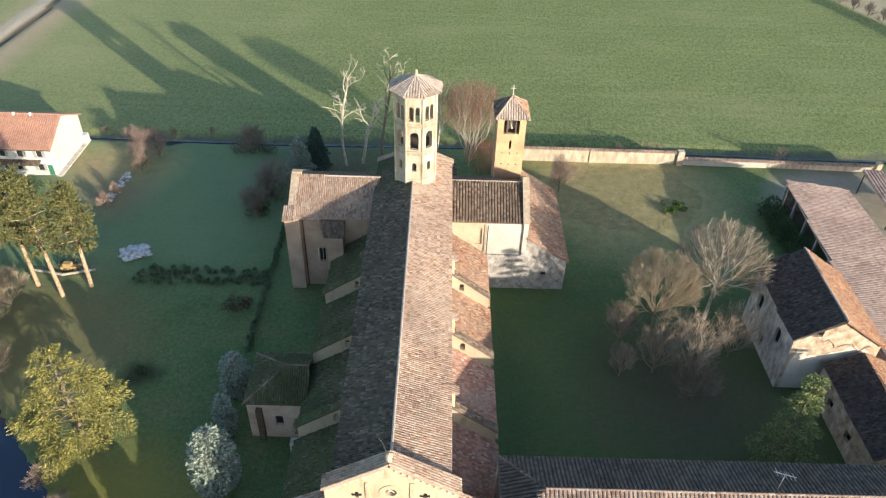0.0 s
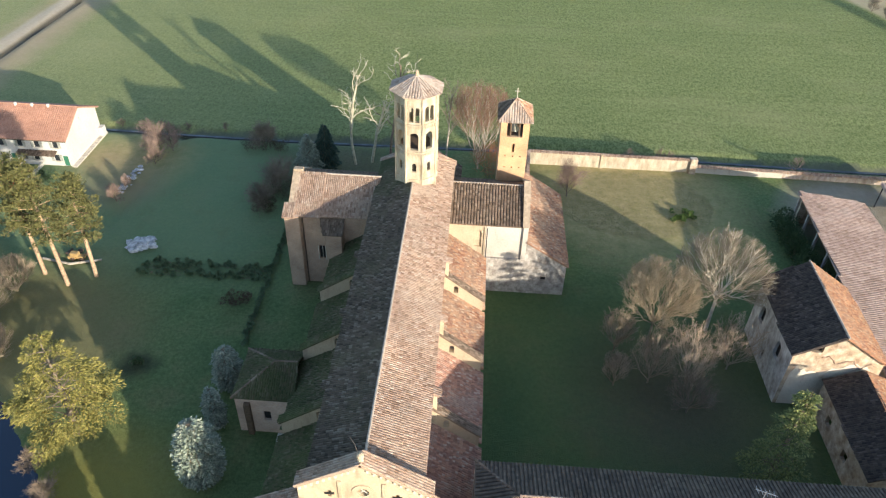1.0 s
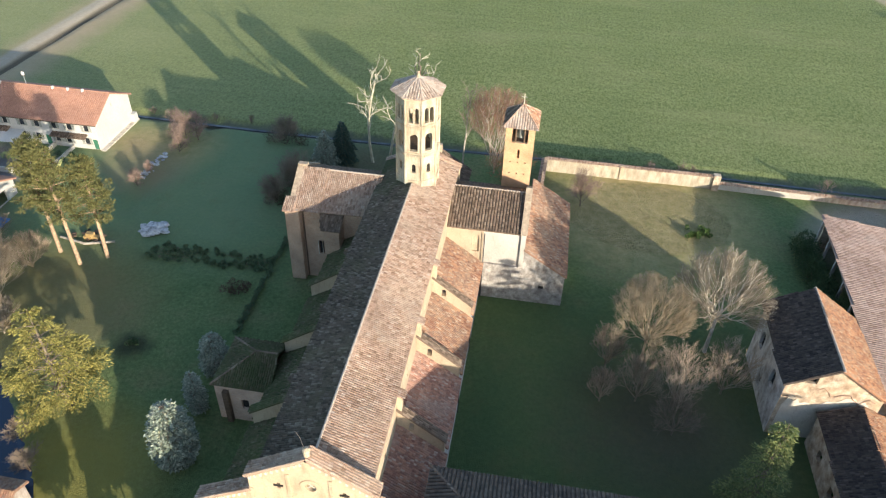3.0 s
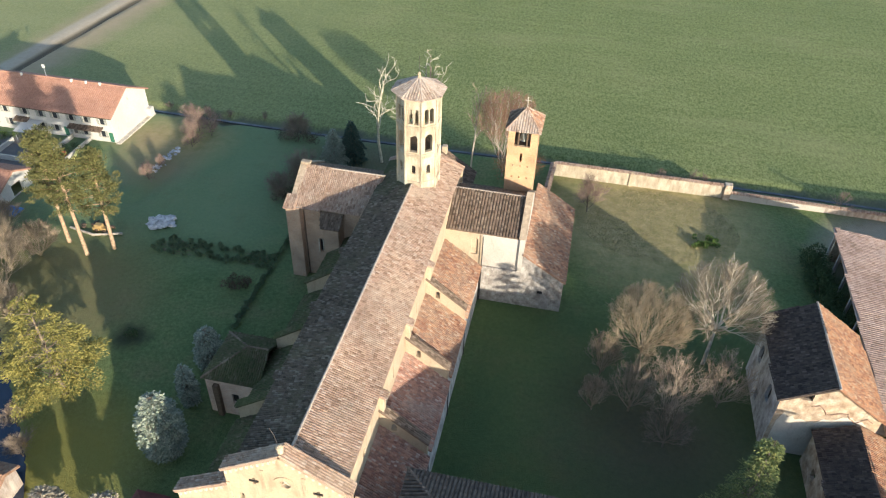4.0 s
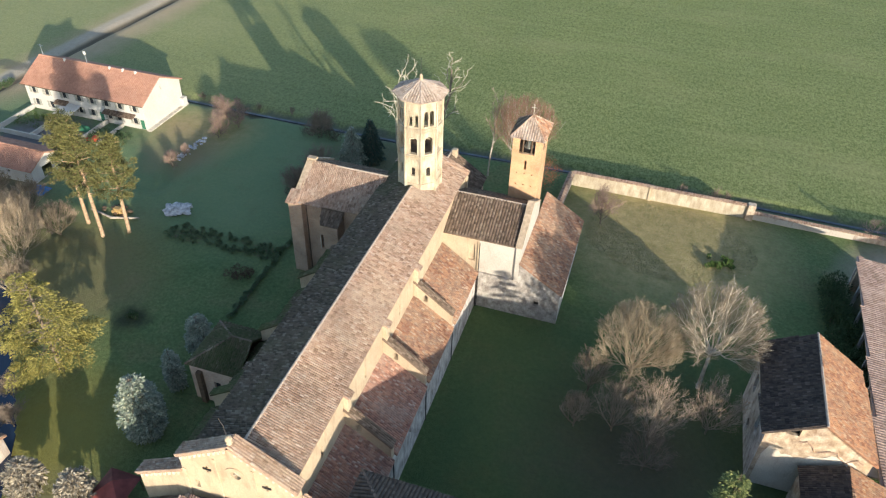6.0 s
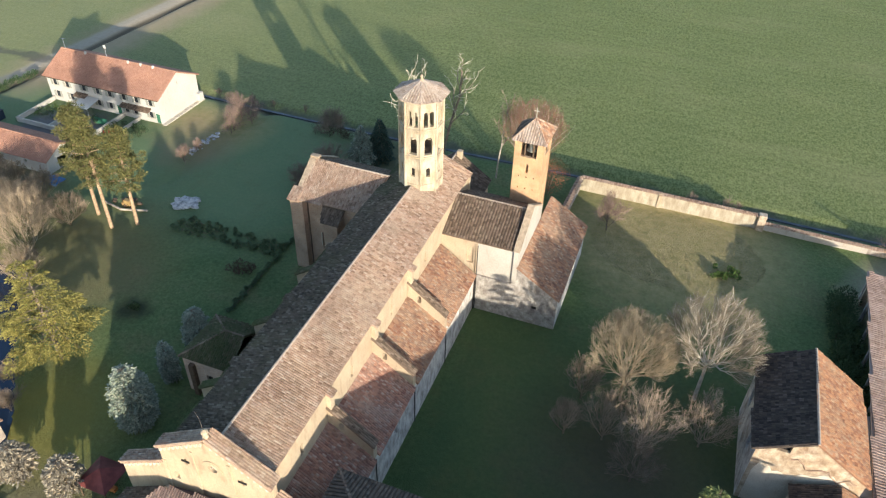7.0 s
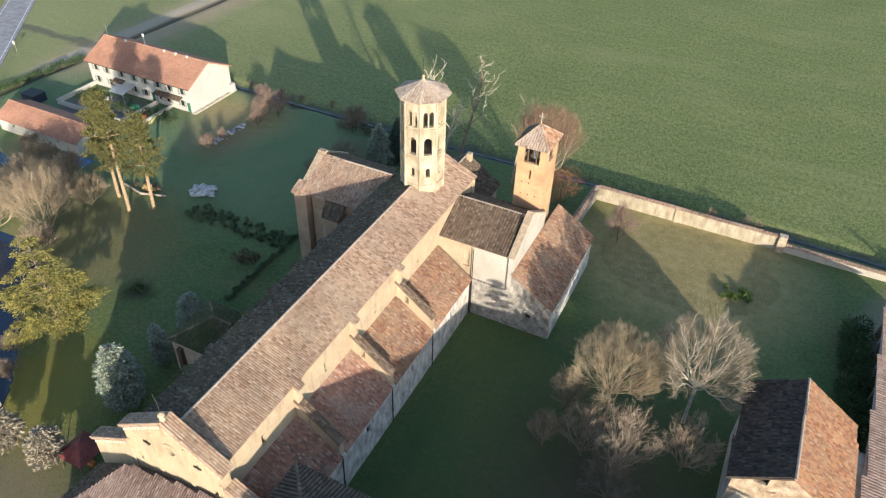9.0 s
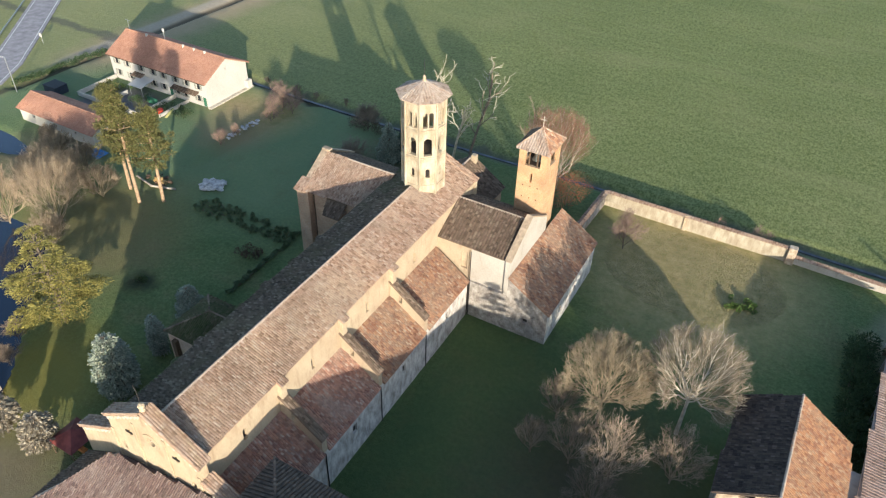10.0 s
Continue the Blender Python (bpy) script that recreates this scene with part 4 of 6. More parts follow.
s_wall = panel("wall", (11.1, 90.6, 0), (1, 0, 0), [(0, 0), (12.1, 0), (12.1, 5.3), (5.9, 9.4), (5.9, 6.3), (0, 6.3)], sh, 0.6, SACRISTY_WALL, sac, "flaking whitish plaster wall")
pane("window", (11.1, 90.6, 0), (1, 0, 0), sh[0], 0.3, DARK, s_wall)
eh = [arch(5, 0.9, 2.2, 1.6), arch(11, 0.9, 2.2, 1.6)]
e_wall = panel("wall", (23.2, 90.6, 0), (0, 1, 0), [(0, 0), (18.6, 0), (18.6, 5.4), (0, 5.4)], eh, 0.6, WHITEWASH, sac)
for h in eh:
    pane("window", (23.2, 90.6, 0), (0, 1, 0), h, 0.3, DARK, e_wall)
panel("wall", (23.2, 109.2, 0), (-1, 0, 0), [(0, 0), (6.2, 0), (6.2, 9.4), (0, 5.3)], [], 0.6, WORN, sac)
panel("wall", (17.1, 109.2, 0), (0, -1, 0), [(0, 0), (6.2, 0), (6.2, 9.4), (0, 9.4)], [], 0.4, WORN, sac)
rod("drainpipe", [(11.25, 90.5, 0), (11.25, 90.5, 11.7)], 0.07, IRON, sac)

# ---- side chapel ----
chap = thing("chapel", "small brick side chapel with a mossy hipped roof", "building")
CX0, CX1, CY0, CY1 = -17.9, -10.6, 61.9, 69.9
pk, pk2 = (-13.3, 65.9, 8.7), (CX1, 65.9, 8.7)
roof([(CX0, CY0, 6.2), (CX1, CY0, 6.2), pk2, pk], MOSS_TILES, chap, rag=0.08, rise=0.085)
roof([(CX1, CY1, 6.2), (CX0, CY1, 6.2), pk, pk2], MOSS_TILES, chap, rag=0.08, rise=0.085)
roof([(CX0, CY1, 6.2), (CX0, CY0, 6.2), pk], MOSS_TILES, chap, rag=0.08, rise=0.085)
ridge([(CX0, CY0, 6.25), pk, pk2], GREY_TILES, chap)
ridge([(CX0, CY1, 6.25), pk], GREY_TILES, chap)
dh = [slot(3.6, 0.9, 2.3, 1.6)]
cw = panel("wall", (CX0 + 0.3, CY0 + 0.3, 0), (1, 0, 0), [(0, 0), (6.9, 0), (6.9, 6.0), (0, 6.0)], dh, 0.5, PINK_BRICK, chap, "pinkish brick wall")
pane("window", (CX0 + 0.3, CY0 + 0.3, 0), (1, 0, 0), dh[0], 0.3, DARK, cw)
panel("wall", (CX0 + 0.3, CY1 - 0.3, 0), (0, -1, 0), [(0, 0), (7.4, 0), (7.4, 6.0), (0, 6.0)], [arch(3.7, 0.9, 2.6, 1.9)], 0.5, PINK_BRICK, chap)
panel("wall", (CX1, CY1 - 0.3, 0), (-1, 0, 0), [(0, 0), (6.9, 0), (6.9, 6.0), (0, 6.0)], [], 0.5, BROWN_BRICK, chap)
# brown drain stain on the chapel wall, built as an added block
block("buttress", CX0 + 1.4, CX0 + 2.1, CY0 - 0.3, CY0 + 0.3, 0, 5.4, WOOD, chap)
block("stone_basin", -12.6, -11.5, 59.9, 61.0, 0, 1.6, STONE, chap)

# ---- convent wing ----
wing = thing("convent_wing", "long two-storey convent wing with a grey tiled hipped roof", "building")
WX, WEND, WN, WS, WZ, WR = 10.5, 71.5, 50.75, 41.4, 13.2, 14.75
r0, r1 = (14.6, 46.2, WR), (WEND, 46.2, WR)
roof([(WEND, WN, WZ), (WX, WN, WZ), r0, r1], SHADED_WING_TILES, wing, step=0.4, rise=0.11, label="weathered tile slope, shade put into its grey")
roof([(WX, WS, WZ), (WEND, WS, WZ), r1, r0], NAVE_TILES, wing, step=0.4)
roof([(WX, WN, WZ), (WX, WS, WZ), r0], SHADED_WING_TILES, wing, step=0.4, rise=0.11)
ridge([(WX, WN, WZ + 0.05), r0], GREY_TILES, wing)
ridge([r0, r1], NAVE_TILES, wing)
nh = [slot(u, 1.0, z, 1.6) for u in np.arange(4, 55, 4.2) for z in (2.0, 8.2)]
panel("wall", (WEND - 0.4, WN - 0.5, 0), (-1, 0, 0), [(0, 0), (60.6, 0), (60.6, WZ - 0.2), (0, WZ - 0.2)], nh, 0.5, WORN, wing)
panel("wall", (WX + 0.5, WN - 0.5, 0), (0, -1, 0), [(0, 0), (8.4, 0), (8.4, WZ - 0.2), (0, WZ - 0.2)], [], 0.5, WORN, wing)
panel("wall", (WX + 0.5, WS + 0.4, 0), (1, 0, 0), [(0, 0), (60.6, 0), (60.6, WZ - 0.2), (0, WZ - 0.2)], [], 0.5, CREAM, wing)
aer = thing("television_aerial", "grey metal television aerial on the wing's roof", "aerial")
rod("mast", [(36.2, 46.9, 14.3), (36.2, 46.9, 17.0)], 0.04, GREY_METAL, aer)
for dx in (-0.7, -0.35, 0, 0.35, 0.7):
    rod("element", [(36.2 + dx, 46.5 - 0.35 * dx, 16.8), (36.2 + dx, 47.3 - 0.35 * dx, 16.8)], 0.02, GREY_METAL, aer)
rod("boom", [(35.3, 47.2, 16.8), (37.1, 46.6, 16.8)], 0.03, GREY_METAL, aer)

# ---- porch in front of the church ----
porch = thing("porch", "low porch with a purple-brown tiled hipped roof", "building")
roof([(-12.4, 37.2, 5.0), (9.9, 36.2, 5.4), (9.9, 45.1, 11.9), (-5.5, 45.1, 9.2)], PLUM_TILES, porch, label="purple-brown old tile slope")
roof([(-12.0, 45.1, 5.2), (-12.4, 37.2, 5.0), (-5.5, 45.1, 9.2)], GREY_TILES, porch)
ridge([(-12.4, 37.2, 5.06), (-5.5, 45.1, 9.28)], MORTAR, porch, 0.5, 0.22)
panel("wall", (-11.6, 37.8, 0), (1, 0, 0), [(0, 0), (21, 0), (21, 5.2), (0, 4.9)], [arch(u, 2.4, 0.3, 3.6) for u in (3.5, 8, 12.5, 17)], 0.5, CREAM, porch)
panel("wall", (-11.6, 45.1, 0), (0, -1, 0), [(0, 0), (7.3, 0), (7.3, 4.8), (0, 4.8)], [], 0.5, CREAM, porch)

# ---- barn ----
barn = thing("barn", "old two-storey barn with flaking walls and a tiled gable roof", "barn")
# west slope: its shade is in the tile colour
roof([(48.5, 85.8, 9.6), (48.5, 71.6, 9.3), (54.2, 71.6, 12.7), (54.2, 85.8, 12.9)], SHADED_BARN_TILES, barn, label="weathered tile slope with shade in its dark colour", rag=0.03)
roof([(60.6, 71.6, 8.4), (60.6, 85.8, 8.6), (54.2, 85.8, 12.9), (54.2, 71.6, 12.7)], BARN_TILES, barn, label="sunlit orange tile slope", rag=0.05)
ridge([(54.2, 71.5, 12.75), (54.2, 85.9, 12.95)], MORTAR, barn)
bh = [arch(3.0, 1.4, 4.6, 2.6), arch(9.6, 1.4, 4.6, 2.6), slot(6.4, 1.0, 1.2, 1.6)]
bw = panel("wall", (49.1, 85.5, 0), (0, -1, 0), [(0, 0), (13.3, 0), (13.3, 9.3), (0, 9.5)], bh, 0.6, WHITEWASH, barn, "flaking whitish wall with arched openings")
for h in bh:
    pane("window", (49.1, 85.5, 0), (0, -1, 0), h, 0.4, DARK, bw)
gh = [slot(2.6, 1.3, 9.5, 1.1), slot(8.2, 1.6, 0.2, 2.6)]
gw = panel("wall", (49.1, 72.2, 0), (1, 0, 0), [(0, 0), (11.2, 0), (11.2, 8.2), (5.1, 12.3), (0, 9.2)], gh, 0.6, RUIN, barn, "ruined sunlit gable wall")
for h in gh:
    pane("window", (49.1, 72.2, 0), (1, 0, 0), h, 0.4, DARK, gw)
rnd = random.Random(17)
torn = [(0.5, 0.05), (9.9, 0.05)] + [(9.9 - 0.47 * k, 6.9 + 0.9 * math.sin(k * 0.33) + rnd.uniform(-0.35, 0.35)) for k in range(20)] + [(0.5, 5.4)]
pane("plaster_patch", (49.1, 72.2, 0), (1, 0, 0), torn, -0.06, RUIN_WHITE, gw, "large torn patch of pale plaster")
crack = [Vector((52.6 + 0.36 * k, 72.16, 8.6 + 0.5 * math.sin(k * 0.8) - 0.06 * k + rnd.uniform(-0.18, 0.18))) for k in range(20)]
rod("brick_ledge", crack, 0.1, BROWN_BRICK, gw, "broken brick edge in the plaster", 5)
panel("wall", (60.3, 72.2, 0), (0, 1, 0), [(0, 0), (13.3, 0), (13.3, 8.4), (0, 8.2)], [], 0.6, WORN, barn)
panel("wall", (60.3, 85.5, 0), (-1, 0, 0), [(0, 0), (11.2, 0), (11.2, 9.4), (6.1, 12.6), (0, 8.4)], [], 0.6, WORN, barn)
low = thing("farm_annex", "low ruined farm annex with an old tile roof", "barn")
roof([(53.4, 71.5, 5.6), (53.4, 57.0, 5.4), (58.0, 57.0, 7.4), (58.0, 71.5, 7.6)], SHADED_BARN_TILES, low, rag=0.035)
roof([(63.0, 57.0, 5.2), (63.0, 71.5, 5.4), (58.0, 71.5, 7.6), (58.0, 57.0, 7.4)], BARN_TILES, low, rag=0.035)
panel("wall", (53.8, 71.4, 0), (0, -1, 0), [(0, 0), (14, 0), (14, 5.2), (0, 5.4)], [slot(4, 1.2, 1.8, 1.4), slot(9, 1.2, 1.8, 1.4)], 0.5, RUIN, low)
panel("wall", (53.8, 57.4, 0), (1, 0, 0), [(0, 0), (8.8, 0), (8.8, 5.0), (4.2, 7.0), (0, 5.2)], [], 0.5, RUIN, low)
panel("wall", (62.6, 57.4, 0), (0, 1, 0), [(0, 0), (14, 0), (14, 5.0), (0, 5.0)], [], 0.5, RUIN, low)
canopy = thing("canopy", "grey concrete canopy between barn and shed", "canopy")
slab("deck", [(60.4, 74, 4.2), (64.5, 74, 4.0), (64.5, 86.5, 4.0), (60.4, 86.5, 4.2)], 0.25, CONCRETE, canopy)
for y in (74.6, 80, 86):
    rod("post", [(64.0, y, 0), (64.0, y, 3.9)], 0.14, CONCRETE, canopy)

# ---- long shed ----
shed = thing("shed", "long open farm shed with a pale brown tile roof", "shed")
roof([(75.4, 66.0, 4.4), (75.4, 114.0, 4.4), (64.4, 115.0, 5.4), (61.6, 66.0, 5.4)], SHED_TILES, shed, step=0.42, course=0.6, rise=0.11, label="pale brown ribbed roof")
for y in np.arange(68, 115, 5.2):
    x0 = 62.0 + (y - 66) * 0.056
    block("post", x0 + 0.2, x0 + 0.6, y - 0.2, y + 0.2, 0, 5.0, CONCRETE, shed, bevel=0.03)
panel("back_wall", (75.0, 66.4, 0), (0, 1, 0), [(0, 0), (47.2, 0), (47.2, 4.1), (0, 4.1)], [], 0.35, RUIN, shed)
panel("end_wall", (75.0, 113.6, 0), (-1, 0, 0), [(0, 0), (10.2, 0), (10.2, 5.0), (0, 4.1)], [], 0.35, RUIN, shed)
lean = thing("open_shelter", "open metal shelter with a tiled roof", "shed")
roof([(80.5, 108, 3.6), (96, 108, 3.6), (96, 120, 4.8), (80.5, 120, 4.8)], SHED_TILES, lean, step=0.6, course=0.7, rise=0.15)
for x in (81, 86, 91, 95.6):
    for y, z in ((108.4, 3.5), (119.6, 4.6)):
        rod("post", [(x, y, 0), (x, y, z)], 0.1, IRON, lean)

# ---- boundary wall ----
bound = thing("boundary_wall", "long cream plastered boundary wall with a tiled top", "wall", kind="structure")


def yard_wall(x0, y0, x1, y1, h, material):
    d = Vector((x1 - x0, y1 - y0, 0))
    w = panel("wall_run", (x0, y0, 0), d, [(0, -0.5), (d.length, -0.5), (d.length, h), (0, h)], [], 0.45, material, bound)
    s = Vector((d.y, -d.x, 0)).normalized()
    a, b = Vector((x0, y0, h)) + s * 0.15, Vector((x1, y1, h)) + s * 0.15
    c, e = b - s * 0.75, a - s * 0.75
    mid0, mid1 = (a + e) / 2 + Vector((0, 0, 0.25)), (b + c) / 2 + Vector((0, 0, 0.25))
    roof([a, b, mid1, mid0], NAVE_TILES, w, thick=0.08, name="coping", course=0.3)
    roof([c, e, mid0, mid1], NAVE_TILES, w, thick=0.08, name="coping", course=0.3)


yard_wall(18.2, 109.2, 19.0, 127.8, 2.7, WORN)
yard_wall(19.0, 127.8, 33.0, 127.8, 2.75, TOWER_CREAM)
yard_wall(33.0, 127.82, 49.5, 127.8, 2.7, TOWER_CREAM)
yard_wall(50.6, 127.9, 67.0, 127.6, 1.35, WHITE_WALL)
yard_wall(67.0, 127.6, 88.0, 127.2, 1.3, WORN)
block("pier", 49.4, 50.7, 127.3, 128.5, -0.3, 3.1, RUIN, bound, "ruined brick gate pier", 0.1)
block("pier", 32.7, 33.3, 127.6, 128.35, -0.3, 2.95, CREAM, bound)
block("pier", 87.6, 88.6, 126.7, 127.7, -0.3, 2.2, CREAM, bound)


# ---- plants ----
def twig_mesh(base, height, spread, seed, wobble=1.0, trunk=0.3, levels=4, kids=(7, 6, 6, 5), first=0.3, upright=0.5, lean=(0, 0), sides=6, droop=0.0, thin=0.012):
    """A leafless crown: a trunk that divides again and again. Returns corners and faces of wood and of fine twigs."""
    rnd = random.Random(seed)
    wood, twigs = ([], []), ([], [])

    def grow(p, d, length, r, level):
        n = 4 if level < 2 else 3
        pts, rad = [p.copy()], [r]
        floor_ = thin * (1.5, 1.5, 1.3, 0.9, 0.55)[min(level, 4)]
        r = max(r, floor_)
        end = max(floor_, r * (0.45 if level else 0.55))
        for i in range(n):
            j = (0.08 + 0.045 * level) * wobble
            d = (d + Vector((rnd.uniform(-j, j), rnd.uniform(-j, j), rnd.uniform(-j, j) + 0.05 * upright - droop * 0.1))).normalized()
            pts.append(pts[-1] + d * (length / n))
            rad.append(r + (end - r) * (i + 1) / n)
        store = wood if level < 2 else twigs
        tube_into(store[0], store[1], pts, rad, sides if level == 0 else 5 if level == 1 else 3)
        if level >= levels:
            return
        count = kids[min(level, len(kids) - 1)]
        for k in range(count):
            f = first + (1 - first) * (k + rnd.uniform(0.1, 0.9)) / count if level == 0 else 0.2 + 0.8 * (k + rnd.uniform(0, 1)) / count
            seg = min(n - 1, int(f * n))
            q = pts[seg].lerp(pts[seg + 1], f * n - seg)
            az = 2.4 * k + rnd.uniform(-0.6, 0.6) + seed
            axis = d.orthogonal().normalized()
            axis.rotate(Matrix.Rotation(az, 3, d))
            open_ = rnd.uniform(0.3, 0.75) if level else rnd.uniform(0.5, 1.0) * (1.15 - 0.5 * f)
            nd = (d * math.cos(open_) + axis * math.sin(open_) + Vector((0, 0, (0.25 if level < 2 else 0.14) * upright))).normalized()
            share = {0: spread * rnd.uniform(0.75, 1.1) * (1.15 - 0.45 * f), 1: length * rnd.uniform(0.45, 0.65), 2: length * rnd.uniform(0.45, 0.7)}.get(level, length * rnd.uniform(0.5, 0.8))
            grow(q, nd, share, max(thin, r * (1 - 0.5 * f) * (0.5 if level == 0 else 0.5)), level + 1)

    grow(Vector(base), Vector((lean[0], lean[1], 1)).normalized(), height * 0.72, trunk, 0)
    return wood, twigs


def bare_tree(name, label, base, height, spread, seed, bark, fine, category="tree", **more):
    wood, twigs = twig_mesh((0, 0, -0.2), height, spread, seed, **more)
    tree = thing(name, label, category)
    tree.location = (base[0], base[1], 0)
    solid("trunk", wood[0], wood[1], bark, tree, smooth=True)
    solid("crown", twigs[0], twigs[1], fine, tree)
    return tree


def dome_tree(name, label, base, height, radius, seed, bark, fine, category="tree", fork=0.18, limbs=10, kids=(9, 7, 5), trunk=0.35, low=0.30, wild=0.12, fine_r=0.014, droop=0.0, fan=0.0):
    """A leafless tree whose limbs fan out from a low fork and end on a rounded dome."""
    rnd = random.Random(seed)
    wood, twigs = ([], []), ([], [])
    start = Vector((0, 0, height * fork))
    centre = Vector((0, 0, height - radius * 0.95))
    tall = radius * 0.95

    def shell(d, inset):
        """How far the dome lies along d from its centre."""
        return 1.0 / math.sqrt((d.x * d.x + d.y * d.y) / radius ** 2 + d.z * d.z / tall ** 2) * inset

    def curve(p, q, bow, n, jit):
        pts = []
        for i in range(n + 1):
            u = i / n
            v = p.lerp(q, u) + bow * math.sin(math.pi * u)
            if 0 < i < n:
                v += Vector((rnd.gauss(0, jit), rnd.gauss(0, jit), rnd.gauss(0, jit)))
            pts.append(v)
        return pts

    def grow(p, q, r, level):
        length = (q - p).length
        n = (6, 4, 3, 2)[level]
        bow = Vector((0, 0, 1)) * length * (-0.07 if level == 0 else -0.03) + Vector((rnd.gauss(0, 1), rnd.gauss(0, 1), 0)) * length * 0.035
        pts = curve(p, q, bow, n, length * 0.022)
        end = (0.045, 0.022, 0.014, fine_r * 0.7)[level] * (r / (r + 0.02) + 0.2)
        rad = [max(fine_r * 0.7, r + (end - r) * (i / n) ** 0.8) for i in range(n + 1)]
        store = wood if level < 2 else twigs
        tube_into(store[0], store[1], pts, rad, (6, 4, 3, 3)[level])
        if level > 2:
            return
        for k in range(kids[level]):
            f = (0.28, 0.2, 0.15)[level] + 0.75 * (k + rnd.random()) / kids[level]
            f = min(f, 0.98)
            seg = min(n - 1, int(f * n))
            o = pts[seg].lerp(pts[seg + 1], f * n - seg)
            along = (q - p).normalized()
            if (o - start).length > 0.3:
                along = (along + (o - start).normalized() * fan).normalized()
            side = along.orthogonal().normalized()
            side.rotate(Matrix.Rotation(2.4 * k + rnd.uniform(-0.7, 0.7), 3, along))
            open_ = rnd.uniform(0.35, 0.75) * (1 - 0.4 * fan)
            d = along * math.cos(open_) + side * math.sin(open_) + Vector((0, 0, 0.12 - droop * level))
            out = (o - centre)
            reach = length * ((0.62, 0.55, 0.6)[level]) * rnd.uniform(0.65, 1.15) * (1.15 - 0.45 * f)
            e = o + d.normalized() * reach
            w = e - centre
            if w.length > 0.1 and w.z > -0.4 * tall:
                most = shell(w.normalized(), 1.0 + rnd.gauss(0, wild * 0.5))
                if w.length > most:
                    e = centre + w * (most / w.length)
            if (e - o).length > 0.12:
                grow(o, e, max(fine_r, rad[seg] * (0.55, 0.55, 0.6)[level]), level + 1)

    tube_into(wood[0], wood[1], [Vector((0, 0, -0.2)), start * 0.5, start], [trunk * 1.25, trunk, trunk * 0.9], 8)
    for k in range(limbs):
        up = 1 - (1 - math.sin(low)) * (k + 0.5) / limbs
        az = 2.4 * k + rnd.uniform(-0.35, 0.35) + seed
        flat = math.sqrt(max(0.0, 1 - up * up))
        d = Vector((flat * math.cos(az), flat * math.sin(az), up))
        grow(start + Vector((0, 0, rnd.uniform(-0.3, 0.5))), centre + d * shell(d, rnd.uniform(0.85, 0.97) + rnd.gauss(0, wild * 0.4)), trunk * rnd.uniform(0.42, 0.62), 0)
    tree = thing(name, label, category)
    tree.location = (base[0], base[1], 0)
    solid("trunk", wood[0], wood[1], bark, tree, smooth=True)
    solid("crown", twigs[0], twigs[1], fine, tree)
    return tree


def spray(verts, faces, p, d, length, width, rnd):
    """One needle spray or leaf: a folded blade."""
    d = d.normalized()
    s = d.cross(Vector((rnd.uniform(-1, 1), rnd.uniform(-1, 1), rnd.uniform(-1, 1))))
    s = s.normalized() * width if s.length > 1e-4 else d.orthogonal().normalized() * width
    up = s.cross(d).normalized() * width * 0.5
    k = len(verts)
    m = p + d * length * 0.45
    verts += [p, m + s + up, p + d * length, m - s + up, m]
    faces += [(k, k + 4, k + 1), (k + 4, k + 2, k + 1), (k, k + 3, k + 4), (k + 4, k + 3, k + 2)]


def conifer(name, label, base, height, radius, seed, needles, bark=BARK, shape="cone", low=0.05, tiers=22, per=10, size=0.34, droop=0.25, category="tree"):
    """Trunk, tiers of boughs, and needle sprays all along them."""
    rnd = random.Random(seed)
    tree = thing(name, label, category)
    tree.location = (base[0], base[1], 0)
    wood, leaf = ([], []), ([], [])
    tube_into(wood[0], wood[1], [Vector((0, 0, z)) for z in np.linspace(-0.2, height * 0.97, 6)], list(np.linspace(height * 0.018 + 0.05, 0.03, 6)), 7)
    for t in range(tiers):
        f = low + (1 - low) * (t + 0.5) / tiers
        if shape == "cone":
            reach = radius * min(1.0, 1.25 * (1 - f) ** 0.8 + 0.06)
        else:
            reach = radius * math.sqrt(max(0.02, 1 - (abs(f - 0.38) / (0.63 if f > 0.38 else 0.45)) ** 2))
        for b in range(per):
            az = 2 * math.pi * (b + rnd.uniform(-0.3, 0.3)) / per + t * 1.7
            ln = reach * rnd.uniform(0.72, 1.12)
            out = Vector((math.cos(az), math.sin(az), 0))
            z0 = height * f + rnd.uniform(-0.2, 0.2)
            pts = []
            for i in range(5):
                u = i / 4
                rise = 0.12 * ln * math.sin(u * 2.2) - droop * ln * u * u
                pts.append(Vector((0, 0, z0)) + out * ln * u + Vector((0, 0, rise)))
            tube_into(wood[0], wood[1], pts, [0.05 + 0.012 * ln, 0.045, 0.035, 0.025, 0.012], 3)
            count = int(ln / size * 10)
            for i in range(count):
                u = 0.18 + 0.82 * rnd.random() ** 0.7
                seg = min(3, int(u * 4))
                q = pts[seg].lerp(pts[seg + 1], u * 4 - seg)
                side = Vector((-out.y, out.x, 0)) * rnd.uniform(-1, 1) * (0.28 * ln * (1.15 - u) + 0.12)
                q = q + side + Vector((0, 0, rnd.uniform(-0.12, 0.1) - 0.06 * side.length))
                dd = out * rnd.uniform(0.4, 1) + side.normalized() * 0.6 + Vector((0, 0, rnd.uniform(-0.5, 0.45)))
                spray(leaf[0], leaf[1], q, dd, size * rnd.uniform(0.7, 1.35), size * 0.28, rnd)
    solid("trunk", wood[0], wood[1], bark, tree)
    solid("crown", leaf[0], leaf[1], needles, tree)
    return tree


